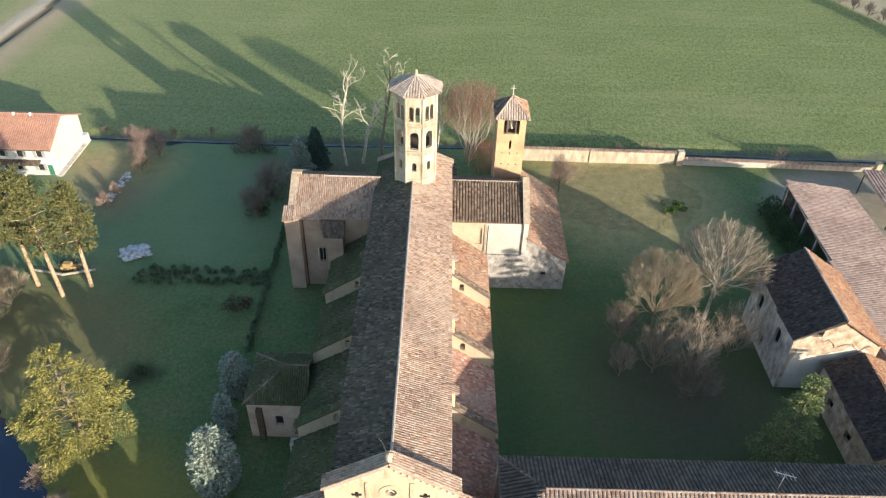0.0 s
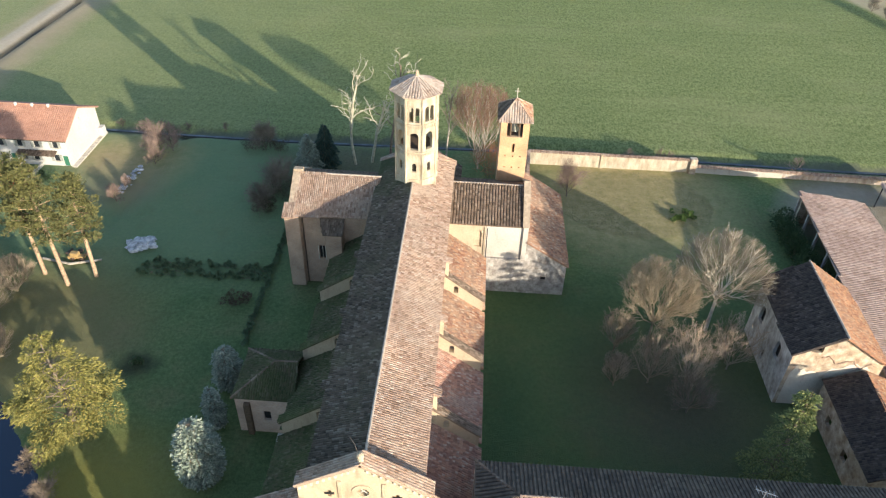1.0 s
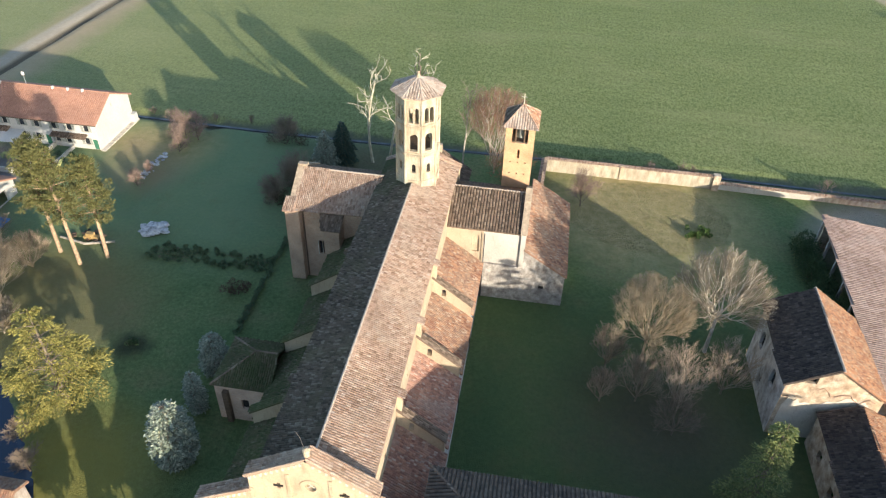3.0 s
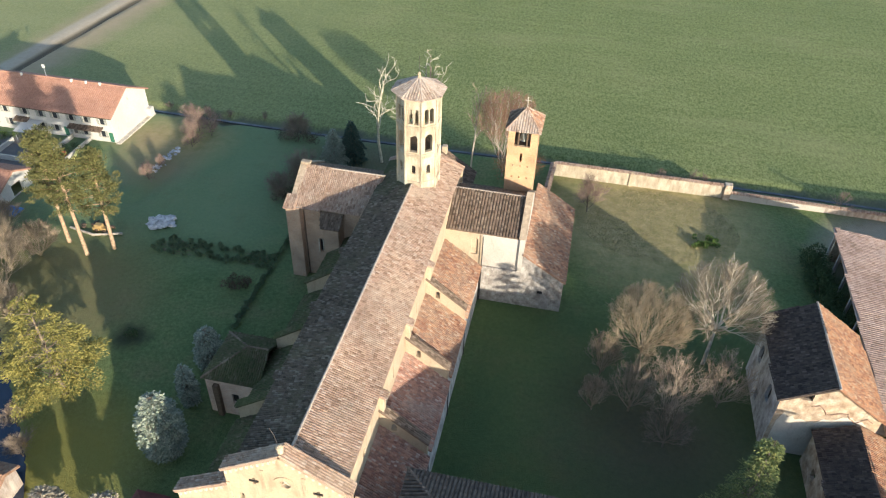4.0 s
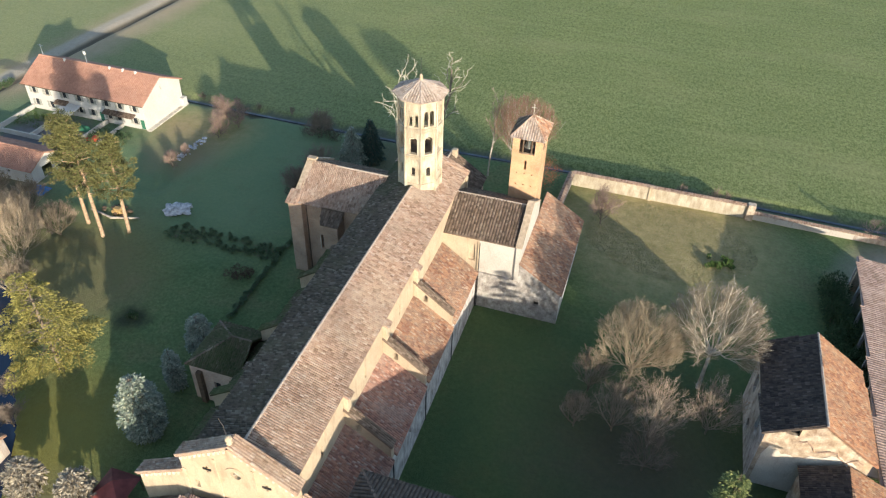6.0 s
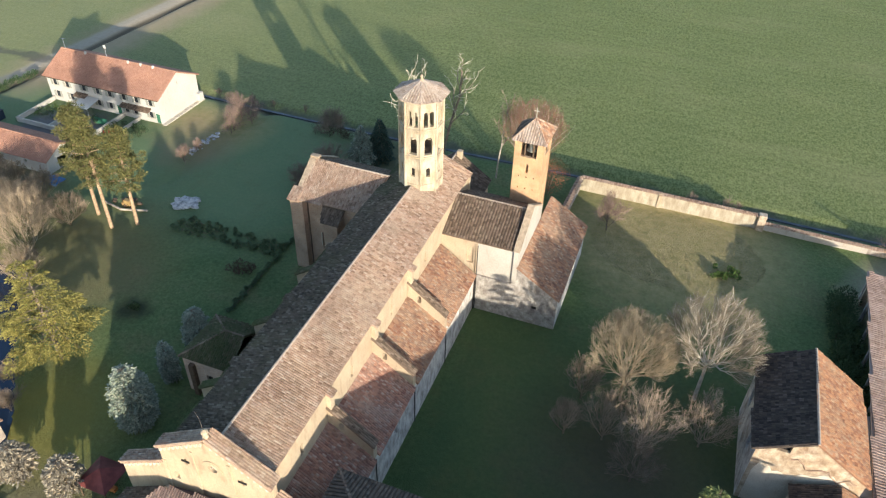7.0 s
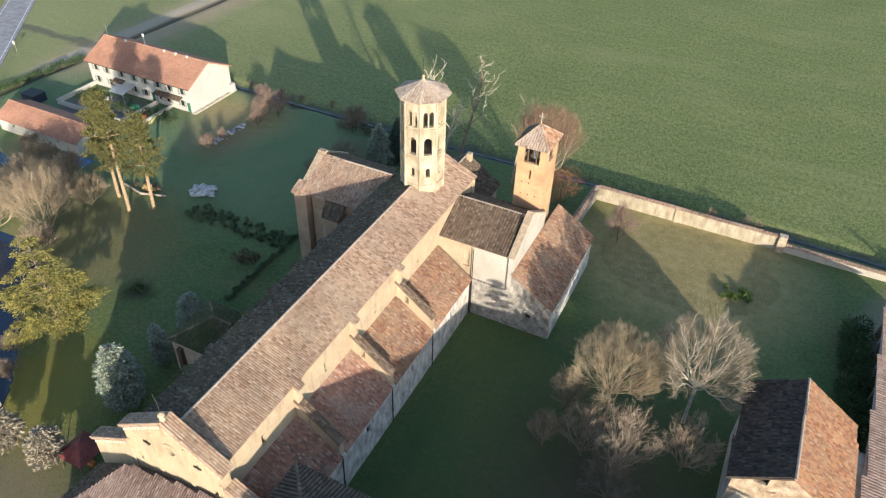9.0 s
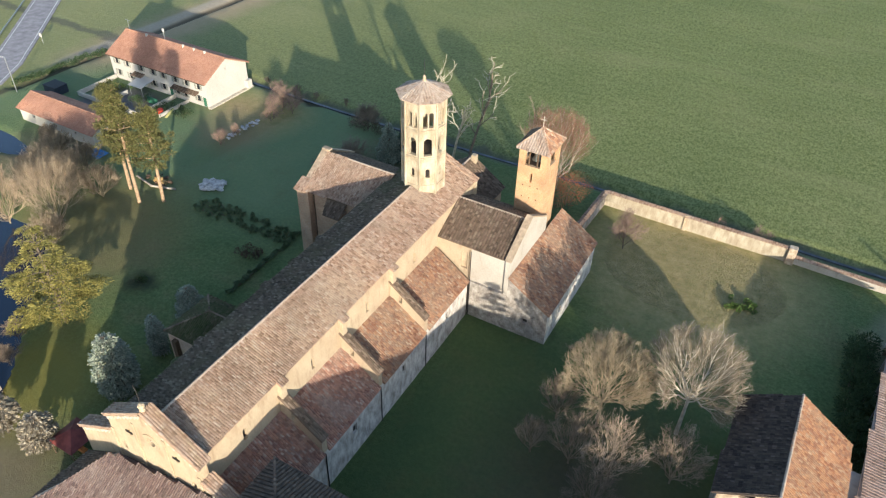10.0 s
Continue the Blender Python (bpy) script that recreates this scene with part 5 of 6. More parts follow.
def layered_cedar(name, label, base, height, radius, seed, needles, bark=BARK, tiers=10, per=9, low=0.14, taper=0.6):
    """A cedar: level boughs in tiers, each ending in flat, lobed pads of needles that hang at the rim."""
    rnd = random.Random(seed)
    tree = thing(name, label, "tree")
    tree.location = (base[0], base[1], 0)
    wood, leaf = ([], []), ([], [])
    tube_into(wood[0], wood[1], [Vector((0, 0, z)) for z in np.linspace(-0.2, height * 0.98, 6)], list(np.linspace(height * 0.02 + 0.05, 0.04, 6)), 8)

    def pad(c, out, size):
        side = Vector((-out.y, out.x, 0))
        for i in range(int(50 * size * size) + 18):
            a, r = rnd.uniform(0, 2 * math.pi), math.sqrt(rnd.random())
            u, v = r * math.cos(a), r * math.sin(a)
            q = c + out * (u * size) + side * (v * size * 0.85) + Vector((0, 0, 0.22 * size * (1 - r * r) - 0.22 * size * max(0.0, u) ** 2 + rnd.uniform(-0.1, 0.08)))
            d = out * (0.5 + u) + side * v + Vector((0, 0, rnd.uniform(-0.45, 0.25)))
            spray(leaf[0], leaf[1], q, d, rnd.uniform(0.24, 0.44), 0.075, rnd)

    for t in range(tiers):
        f = (t + 0.5) / tiers
        z0 = height * (low + (0.97 - low) * f)
        reach = radius * ((1 - f) ** taper * 0.98 + 0.10) * (0.8 if t == 0 else 1.0) * rnd.uniform(0.86, 1.1)
        count = max(4, int(per * (0.55 + 0.6 * (1 - f))))
        for b in range(count):
            az = 2 * math.pi * (b + rnd.uniform(-0.35, 0.35)) / count + t * 2.1
            ln = reach * rnd.uniform(0.55, 1.15)
            out = Vector((math.cos(az), math.sin(az), 0))
            zb = z0 + rnd.uniform(-0.5, 0.5)
            pts = [Vector((0, 0, zb)) + out * (ln * u) + Vector((0, 0, 0.16 * ln * math.sin(2.4 * u) - 0.14 * ln * u * u)) for u in (0, 0.25, 0.5, 0.75, 1.0)]
            tube_into(wood[0], wood[1], pts, [0.06 + 0.014 * ln, 0.06, 0.045, 0.03, 0.015], 4)
            n = max(2, int(ln * 0.85))
            for k in range(n):
                u = 0.32 + 0.68 * (k + 0.6) / n
                seg = min(3, int(u * 4))
                q = pts[seg].lerp(pts[seg + 1], u * 4 - seg)
                for sgn in ((-1, 1) if u < 0.85 else (0,)):
                    turn = out.copy()
                    turn.rotate(Matrix.Rotation(sgn * rnd.uniform(0.5, 0.9), 3, "Z"))
                    c = q + turn * (0.30 * ln * (1.15 - u) * abs(sgn)) + Vector((0, 0, rnd.uniform(-0.15, 0.12)))
                    pad(c, turn, rnd.uniform(0.6, 1.05) * (0.7 + 0.06 * ln))
    solid("trunk", wood[0], wood[1], bark, tree)
    solid("crown", leaf[0], leaf[1], needles, tree)
    return tree


def pine(name, label, base, height, radius, seed, lean=(0, 0)):
    """Tall bare trunk under an open crown of needle clumps."""
    rnd = random.Random(seed)
    tree = thing(name, label, "tree", "tall pines on the lawn")
    tree.location = (base[0], base[1], 0)
    wood, leaf = ([], []), ([], [])
    spine = [Vector((lean[0] * f * height, lean[1] * f * height, f * height - 0.2 * (f == 0))) for f in (0, 0.25, 0.5, 0.75, 0.95)]
    tube_into(wood[0], wood[1], spine, [0.34, 0.29, 0.24, 0.16, 0.06], 8)
    for k in range(46):
        f = 0.40 + 0.58 * (k + rnd.random()) / 46
        o = spine[0].lerp(spine[-1], f / 0.95)
        reach = radius * (1.05 - 0.75 * ((f - 0.40) / 0.6) ** 1.5) * rnd.uniform(0.5, 1.1)
        az = 2.4 * k + rnd.uniform(-0.4, 0.4)
        out = Vector((math.cos(az), math.sin(az), rnd.uniform(0.0, 0.35)))
        pts = [o, o + out * reach * 0.5 + Vector((0, 0, 0.1)), o + out * reach]
        tube_into(wood[0], wood[1], pts, [0.08, 0.05, 0.02], 4)
        for c in range(5):
            centre = pts[0].lerp(pts[2], rnd.uniform(0.35, 1.05)) + Vector((rnd.uniform(-0.5, 0.5), rnd.uniform(-0.5, 0.5), rnd.uniform(-0.1, 0.4)))
            rr = rnd.uniform(0.45, 0.85)
            for i in range(34):
                v = Vector((rnd.gauss(0, 1), rnd.gauss(0, 1), rnd.gauss(0, 0.7) + 0.2)).normalized()
                spray(leaf[0], leaf[1], centre + v * rr * rnd.uniform(0.2, 0.8), v + Vector((0, 0, 0.3)), 0.42, 0.07, rnd)
    solid("trunk", wood[0], wood[1], PINE_BARK, tree, smooth=True)
    solid("crown", leaf[0], leaf[1], PINE_NEEDLES, tree)
    return tree


def bush(name, label, base, size, seed, leaves, count=2600, blade=0.22, category="shrub", stuff=False):
    """A low leafy mass with an uneven outline, on short stems."""
    rnd = random.Random(seed)
    ob = thing(name, label, category)
    ob.location = (base[0], base[1], 0)
    lx, ly, h = size
    wood, leaf = ([], []), ([], [])
    n = max(7, int(lx * ly * 3 + 2.6 * max(lx, ly)))
    lumps = []
    for i in range(n):
        run, cross = -1 + 2 * (i + rnd.random()) / n, rnd.uniform(-1, 1)
        lumps.append(((run, cross) if lx >= ly else (cross, run)) + (rnd.uniform(0.35, 0.75),))
    for a, b, c in lumps:
        tube_into(wood[0], wood[1], [Vector((a * lx * 0.7, b * ly * 0.7, -0.1)), Vector((a * lx, b * ly, c * h))], [0.05, 0.02], 4)
    for i in range(count):
        a, b, c = rnd.choice(lumps)
        v = Vector((rnd.gauss(0, 1), rnd.gauss(0, 1), rnd.gauss(0, 1))).normalized()
        p = Vector((a * lx, b * ly, c * h)) + v * h * 0.42 * rnd.uniform(0.4, 1.0)
        if p.z > 0.02:
            spray(leaf[0], leaf[1], p, v + Vector((0, 0, 0.2)), blade * rnd.uniform(0.7, 1.4), blade * 0.3, rnd)
    solid("stems", wood[0], wood[1], BARK, ob, kind="stuff")
    solid("foliage", leaf[0], leaf[1], leaves, ob)
    return ob


# trees east of the church
OLIVE_TWIGS = plain("olive_brown_twigs", (0.33, 0.265, 0.18), 0.9, 0, 0.3, 0.6)
PALE_TWIGS = plain("pale_twigs", (0.30, 0.245, 0.18), 0.9, 0, 0.3, 0.6)
DUSKY_TWIGS = plain("dusky_twigs", (0.29, 0.225, 0.16), 0.9, 0, 0.3, 0.6)
RUDDY_TWIGS = plain("ruddy_pale_twigs", (0.42, 0.32, 0.235), 0.9, 0, 0.3, 0.6)
SUNNY_BARK = plain("sunlit_pale_bark", (0.54, 0.49, 0.40), 0.9, 0, 0.3, 1.5)
dome_tree("bare_tree", "leafless olive-brown tree with a dense rounded crown", (34.4, 81.2), 14.4, 5.5, 3, OLIVE_TWIGS, OLIVE_TWIGS, limbs=20, kids=(11, 8, 6), trunk=0.17, low=-0.15, wild=0.12, fan=0.75, fork=0.3, fine_r=0.0095)
dome_tree("bare_tree", "leafless pale-barked tree with wide sunlit limbs", (43.4, 85.0), 16.6, 6.4, 8, SUNNY_BARK, PALE_TWIGS, limbs=13, kids=(11, 10, 8), trunk=0.23, low=-0.15, wild=0.16, droop=0.02, fan=0.45, fork=0.4, fine_r=0.0095)
for x, y, h, r, sd, light in ((38.2, 74.0, 10.2, 3.9, 21, 2), (44.6, 77.6, 8.4, 3.6, 22, 2), (29.6, 79.6, 7.0, 2.7, 23, 1), (33.4, 74.2, 7.8, 3.2, 24, 1), (37.6, 69.6, 6.6, 3.4, 25, 0), (28.8, 73.4, 5.6, 2.0, 26, 1)):
    dome_tree("bare_shrub", "leafless branching brown shrub under the bare trees", (x, y), h, r, sd, (TWIGS, DUSKY_TWIGS, PALE_TWIGS)[light], (TWIGS, DUSKY_TWIGS, RUDDY_TWIGS)[light], "shrub", fork=0.1, limbs=10, kids=(8, 6, 4), trunk=0.11, low=-0.1, wild=0.4, fan=0.3, fine_r=0.009)
bare_tree("small_tree", "small reddish bare tree beside the boundary wall", (25.8, 117.4), 6.4, 3.0, 31, BARK, RED_TWIGS, kids=(12, 8, 7, 4), first=0.12, upright=0.5, trunk=0.12)
for x, y, sd in ((46, 129.6, 33), (44, 129.8, 34), (38, 129.5, 35), (70, 129.5, 36)):
    bare_tree("bare_shrub", "low pinkish bare shrub behind the boundary wall", (x, y), 3.4, 1.6, sd, BARK, RED_TWIGS, "shrub", kids=(9, 7, 5), levels=3, first=0.05, trunk=0.07)
layered_cedar("cedar", "tall cedar with sunlit yellow-green bough tips beside the barn", (44.4, 59.2), 17.2, 4.3, 41, GREEN_NEEDLES, tiers=11, per=6, low=0.12, taper=1.0)
bush("weed_clump", "round clump of bright green weeds on dry grass", (45.6, 113.2), (2.1, 1.6, 0.8), 42, WEEDS, 1800, 0.24)
bush("hedge", "dark overgrown hedge along the open shed", (61.9, 98.5), (1.3, 14.5, 3.2), 43, HEDGE_LEAVES, 13000, 0.34)



def dry_grass(name, label, cx, cy, rx, ry, count, seed):
    """Tussocks of dead grass blades scattered over a stretch of lawn."""
    rnd = random.Random(seed)
    verts, faces = [], []
    for i in range(count):
        a, r = rnd.uniform(0, 2 * math.pi), math.sqrt(rnd.random())
        x, y = cx + rx * r * math.cos(a), cy + ry * r * math.sin(a)
        z = ground_height(x, y) - 0.03
        for k in range(3):
            spray(verts, faces, Vector((x, y, z)), Vector((rnd.uniform(-0.7, 0.7), rnd.uniform(-0.7, 0.7), 1)), rnd.uniform(0.10, 0.28), 0.03, rnd)
    tagged(solid(name, verts, faces, STRAW, kind="stuff"), label, "grass")


dry_grass("dry_grass", "straw-coloured dead grass on the lawn", 37.5, 116.5, 14.0, 10.5, 6500, 7)

# trees north of the church
BROWN_TWIGS = plain("russet_brown_twigs", (0.27, 0.15, 0.105), 0.9, 0, 0.35, 1.0)
for x, y, h, s, sd in ((-13.3, 124.2, 21.5, 4.6, 51), (-10.4, 125.2, 16.5, 3.2, 52), (-6.9, 124.6, 23.0, 4.2, 53)):
    bare_tree("dead_tree", "tall dead tree with bleached broken limbs", (x, y), h * 1.15, s * 1.3, sd, BARK if sd == 53 else DEAD_BARK, DEAD_BARK, kids=(8, 3, 2), levels=3, first=0.35, upright=0.45, trunk=0.3, thin=0.045, wobble=2.6)
dome_tree("bare_tree", "broad leafless tree with fanned reddish-brown twigs", (9.6, 125.0), 16.8, 6.2, 56, PALE_BARK, BROWN_TWIGS, limbs=13, kids=(9, 7, 6), trunk=0.16, low=0.4, wild=0.22, fan=0.7, fork=0.06, fine_r=0.010)
bare_tree("bare_tree", "slender leaning leafless tree behind the church", (3.6, 125.5), 19.5, 4.2, 55, PALE_BARK, DUSKY_TWIGS, kids=(9, 5, 4), levels=3, first=0.4, upright=0.8, trunk=0.2, thin=0.03, lean=(0.12, 0), wobble=1.6)
bush("russet_tree", "low spreading tree that keeps its russet leaves", (12.6, 123.5), (2.2, 2.2, 7.0), 58, RUSSET, 2600, 0.2, "tree")
conifer("fir", "blue-grey fir behind the transept", (-21.3, 120.3), 8.0, 2.6, 61, BLUE_NEEDLES, tiers=18, per=9)
conifer("fir", "dark green fir behind the transept", (-18.6, 122.8), 8.6, 2.5, 62, DARK_NEEDLES, tiers=20, per=9)
for x, y, a, b, h, sd in ((-31.5, 128.2, 6.0, 1.4, 2.4, 63), (-25.0, 113.5, 3.4, 3.0, 3.0, 64), (-26.5, 108.0, 2.4, 2.0, 2.4, 65)):
    bare_tree("bare_shrub", "dark brown tangled winter shrub", (x, y), h * 1.7, h * 1.1, sd, BARK, TWIGS, "shrub", kids=(14, 9, 7, 4), first=0.02, upright=0.3, trunk=0.1)
    bush("thicket", "dull brown-green thicket on the lawn's edge", (x, y), (a * 0.7, b * 0.8, h * 0.7), sd + 100, leaf_material("thicket_leaves", (0.06, 0.055, 0.03), (0.10, 0.085, 0.05)), 1500, 0.22)

# trees west of the church
layered_cedar("golden_cedar", "large spreading cedar with golden sunlit foliage", (-36.6, 60.2), 17.0, 7.3, 71, GOLD_NEEDLES, tiers=9, per=8, low=0.14, taper=0.9)
conifer("blue_spruce", "egg-shaped silver-blue spruce on the lawn", (-19.8, 55.2), 9.8, 2.5, 72, BLUE_NEEDLES, shape="egg", low=0.03, tiers=26, per=13, size=0.36, droop=0.15)
conifer("blue_spruce", "small slender blue spruce beside the chapel", (-20.5, 62.4), 7.0, 1.25, 73, BLUE_NEEDLES, shape="egg", tiers=18, per=9, size=0.32, droop=0.2)
conifer("blue_spruce", "bushy blue spruce beside the chapel", (-20.8, 68.8), 7.0, 1.9, 74, BLUE_NEEDLES, shape="egg", tiers=18, per=10, size=0.32, droop=0.2)
pine("pine", "tall pine with a pale bare trunk", (-55.0, 88.2), 19.5, 3.6, 75, (-0.02, 0.03))
pine("pine", "tall pine with a pale bare trunk", (-50.4, 86.0), 20.5, 3.9, 76, (-0.06, 0.05))
pine("pine", "tall pine with a pale bare trunk", (-47.2, 88.4), 17.5, 4.0, 77, (0.02, 0.02))
for x, y, h, r, sd in ((-57.0, 75.5, 11.5, 6.0, 81), (-62.0, 80.5, 9.0, 5.0, 82), (-64.0, 71.0, 10.0, 5.6, 83), (-57.0, 84.0, 6.0, 3.6, 85), (-69.0, 82.0, 7.0, 4.6, 84), (-74.5, 89.0, 5.0, 3.2, 93), (-66.5, 88.5, 5.4, 3.2, 94), (-80.5, 91.8, 3.6, 2.2, 95), (-52.5, 70.5, 6.0, 3.2, 92)):
    dome_tree("bare_shrub_tree", "many-stemmed leafless pale brown tree", (x, y), h, r, sd, OLIVE_TWIGS, DUSKY_TWIGS, fork=0.04, limbs=16, kids=(9, 6, 5), trunk=0.12, low=0.2, wild=0.25, fine_r=0.011, fan=0.7)
for x, y, sd in ((-20.6, 44.6, 86), (-26.8, 44.0, 87)):
    conifer("grey_tree", "rounded grey-leaved small tree by the porch", (x, y), 6.0, 2.1, sd, GREY_LEAVES, shape="egg", low=0.25, tiers=12, per=9, size=0.34, droop=0.1)
bush("hedge", "low dull green hedge across the lawn", (-31.4, 91.2), (10.0, 2.0, 0.45), 88, GARDEN_HEDGE, 16000, 0.3)
bush("hedge", "low trimmed hedge beside the church path", (-21.3, 91.5), (0.3, 15.5, 0.65), 89, GARDEN_HEDGE, 9000, 0.2)
bush("brown_bush", "brown winter bush on the lawn", (-24.5, 84.8), (1.9, 1.2, 1.2), 90, leaf_material("brown_bush_leaves", (0.07, 0.05, 0.035), (0.12, 0.08, 0.05)), 1000, 0.22)
bush("round_bush", "small dark bush in a round bed", (-34.2, 71.6), (0.6, 0.6, 0.8), 91, HEDGE_LEAVES, 500, 0.2)
for i, (x, y, h) in enumerate(((-51.8, 126.5, 4.6), (-50.8, 122.0, 4.4), (-54.5, 128.5, 4.2), (-52.3, 112.0, 2.2), (-52.4, 108.0, 2.6), (-53.6, 109.8, 2.0), (-52.4, 124.4, 3.6), (-50.4, 120.6, 3.0), (-50.4, 128.6, 3.8), (-48.8, 125.6, 3.4))):
    bare_tree("bare_shrub", "reddish bare shrub along the garden ditch", (x, y), h, h * 0.52, 300 + i, BARK, RED_TWIGS, "shrub", kids=(11, 7, 5, 3), first=0.02, upright=0.45, trunk=0.09)
for i, (x, y) in enumerate(((-39.4, 54.6), (-36.0, 51.0))):
    bare_tree("bare_shrub", "leafless brown shrub on the pond's bank", (x, y), 3.0, 1.7, 320 + i, BARK, TWIGS, "shrub", kids=(12, 8, 6, 3), first=0.02, upright=0.4, trunk=0.08)
for i in range(10):
    bare_tree("bare_shrub", "pale bare shrub on the field's far edge", (121.0 + 1.9 * i, 222.0 - 5.0 * i), 3.4, 2.0, 380 + i, BARK, PALE_TWIGS, "shrub", kids=(10, 7, 5), levels=3, first=0.02, trunk=0.07, thin=0.03)
for i in range(9):
    rnd = random.Random(i)
    bare_tree("bare_shrub", "low bare shrub on the field's ditch", (-100 + 7.5 * i + rnd.uniform(-2, 2), 133.4 + rnd.uniform(-0.4, 0.6)), 1.6, 0.9, 340 + i, BARK, TWIGS, "shrub", kids=(9, 7, 5), levels=3, first=0.02, trunk=0.05)


for i, (x, y) in enumerate(((-107.0, 105.5), (-106.4, 110.0), (-106.0, 114.5), (-105.8, 119.0), (-105.4, 123.5))):
    bush("ditch_hedge", "dark overgrown bank along the garden ditch", (x, y), (0.9, 2.4, 1.1), 360 + i, HEDGE_LEAVES, 900, 0.25)


# ---- house ----
SHUTTER = plain("grey_shutter", (0.30, 0.30, 0.26), 0.7)
house = thing("house", "long white two-storey house with a red tile roof", "house")
HX0, HX1, HY0, HY1, HE, HR = -92.8, -64.6, 117.9, 130.2, 5.9, 9.0
HM = (HY0 + HY1) / 2
roof([(HX0 - 0.4, HY0 - 0.7, HE - 0.3), (HX1 + 0.4, HY0 - 0.7, HE - 0.3), (HX1 + 0.4, HM, HR), (HX0 - 0.4, HM, HR)], NEW_TILES, house, step=0.4, rise=0.06, rag=0.006, label="even orange-red tile slope")
roof([(HX1 + 0.4, HY1 + 0.7, HE - 0.3), (HX0 - 0.4, HY1 + 0.7, HE - 0.3), (HX0 - 0.4, HM, HR), (HX1 + 0.4, HM, HR)], NEW_TILES, house, step=0.4, rise=0.06, rag=0.006)
ridge([(HX0 - 0.4, HM, HR + 0.03), (HX1 + 0.4, HM, HR + 0.03)], NEW_TILES, house)
hw = HX1 - HX0
wins, doors = [], []
for u in (2.0, 5.2, 9.5, 13.0, 16.0, 19.5, 22.6, 26.0):
    wins.append(slot(u, 1.0, 3.7, 1.4))
for u in (2.0, 5.6, 12.6, 15.6, 19.6, 21.8, 25.6):
    wins.append(slot(u, 1.0, 1.0, 1.35))
for u in (8.8, 17.6, 27.2):
    doors.append(slot(u, 1.0, 0.05, 2.1))
face = panel("wall", (HX0, HY0, 0), (1, 0, 0), [(0, 0), (hw, 0), (hw, HE - 0.1), (0, HE - 0.1)], wins + doors, 0.35, WHITE_PAINT, house, "white plastered front")
for h in wins:
    u, z0, z1 = (h[0][0] + h[1][0]) / 2, h[0][1], h[2][1]
    w = pane("window", (HX0, HY0, 0), (1, 0, 0), h, 0.15, GLASS, house)
    for sgn in (-1, 1):
        xx = HX0 + u + sgn * 0.78
        bm = bmesh.new()
        vs = [bm.verts.new(v) for v in box_data(xx - 0.26, xx + 0.26, HY0 - 0.07, HY0 - 0.01, z0, z1)]
        for f in BOX:
            bm.faces.new([vs[i] for i in f])
        part("shutter", bm, SHUTTER, w)
    block("sill", HX0 + u - 0.6, HX0 + u + 0.6, HY0 - 0.12, HY0, z0 - 0.1, z0, STONE, w, bevel=0.01)
for h in doors:
    pane("door", (HX0, HY0, 0), (1, 0, 0), h, 0.12, GREEN_PAINT, house, "dark green door")
panel("wall", (HX1, HY0, 0), (0, 1, 0), [(0, 0), (HY1 - HY0, 0), (HY1 - HY0, HE - 0.1), (HM - HY0, HR - 0.25), (0, HE - 0.1)], [slot(HM - HY0, 0.35, 6.2, 0.7)], 0.35, WHITE_PAINT, house, "white gable end")
panel("wall", (HX0, HY1, 0), (0, -1, 0), [(0, 0), (HY1 - HY0, 0), (HY1 - HY0, HE - 0.1), (HM - HY0, HR - 0.25), (0, HE - 0.1)], [], 0.35, WHITE_PAINT, house)
panel("wall", (HX1, HY1, 0), (-1, 0, 0), [(0, 0), (hw, 0), (hw, HE - 0.1), (0, HE - 0.1)], [], 0.35, WHITE_PAINT, house)
for x in (-86.5, -75.6, -72.5, -69.5):
    block("chimney", x - 0.2, x + 0.2, HM - 0.5, HM - 0.1, HR - 0.6, HR + 0.4, WHITE_PAINT, house)
for x0, x1 in ((-85.6, -82.6), (-74.0, -66.8)):
    roof([(x0, HY0 - 1.3, 2.7), (x1, HY0 - 1.3, 2.7), (x1, HY0, 3.1), (x0, HY0, 3.1)], GREY_TILES, house, thick=0.1, name="door_canopy")
rod("gutter", [(HX0 - 0.4, HY0 - 0.75, HE - 0.38), (HX1 + 0.4, HY0 - 0.75, HE - 0.38)], 0.09, WOOD, house)
block("plinth", HX1 - 0.05, HX1 + 0.9, HY0 - 0.4, HY1 + 0.5, -0.1, 0.22, STONE, house, bevel=0.03)
block("side_box", HX1, HX1 + 0.9, HY1 - 1.2, HY1 + 0.2, 0.2, 1.9, WHITE_PAINT, house)
mast = thing("roof_mast", "white dish on a metal mast on the house roof", "aerial")
rod("pole", [(-81.2, HM, HR - 0.1), (-81.2, HM, HR + 2.0)], 0.06, GREY_METAL, mast)
block("dish", -81.5, -80.9, HM - 0.12, HM + 0.1, HR + 1.9, HR + 2.6, WHITE_PAINT, mast, bevel=0.1)
mast = thing("roof_aerial", "thin metal television aerial on the house roof", "aerial")
rod("pole", [(-92.0, HM, HR - 0.1), (-92.0, HM, HR + 2.4)], 0.04, GREY_METAL, mast)
rod("boom", [(-92.7, HM, HR + 2.2), (-91.3, HM, HR + 2.2)], 0.03, GREY_METAL, mast)
awning = thing("awning", "white cloth awning over the house terrace", "awning")
slab("cloth", [(-83.6, 113.8, 2.2), (-79.6, 113.8, 2.2), (-79.6, 117.7, 2.8), (-83.6, 117.7, 2.8)], 0.08, WHITE_PAINT, awning)
for x in (-83.4, -79.8):
    rod("post", [(x, 114.0, 0), (x, 114.0, 2.2)], 0.05, GREY_METAL, awning)

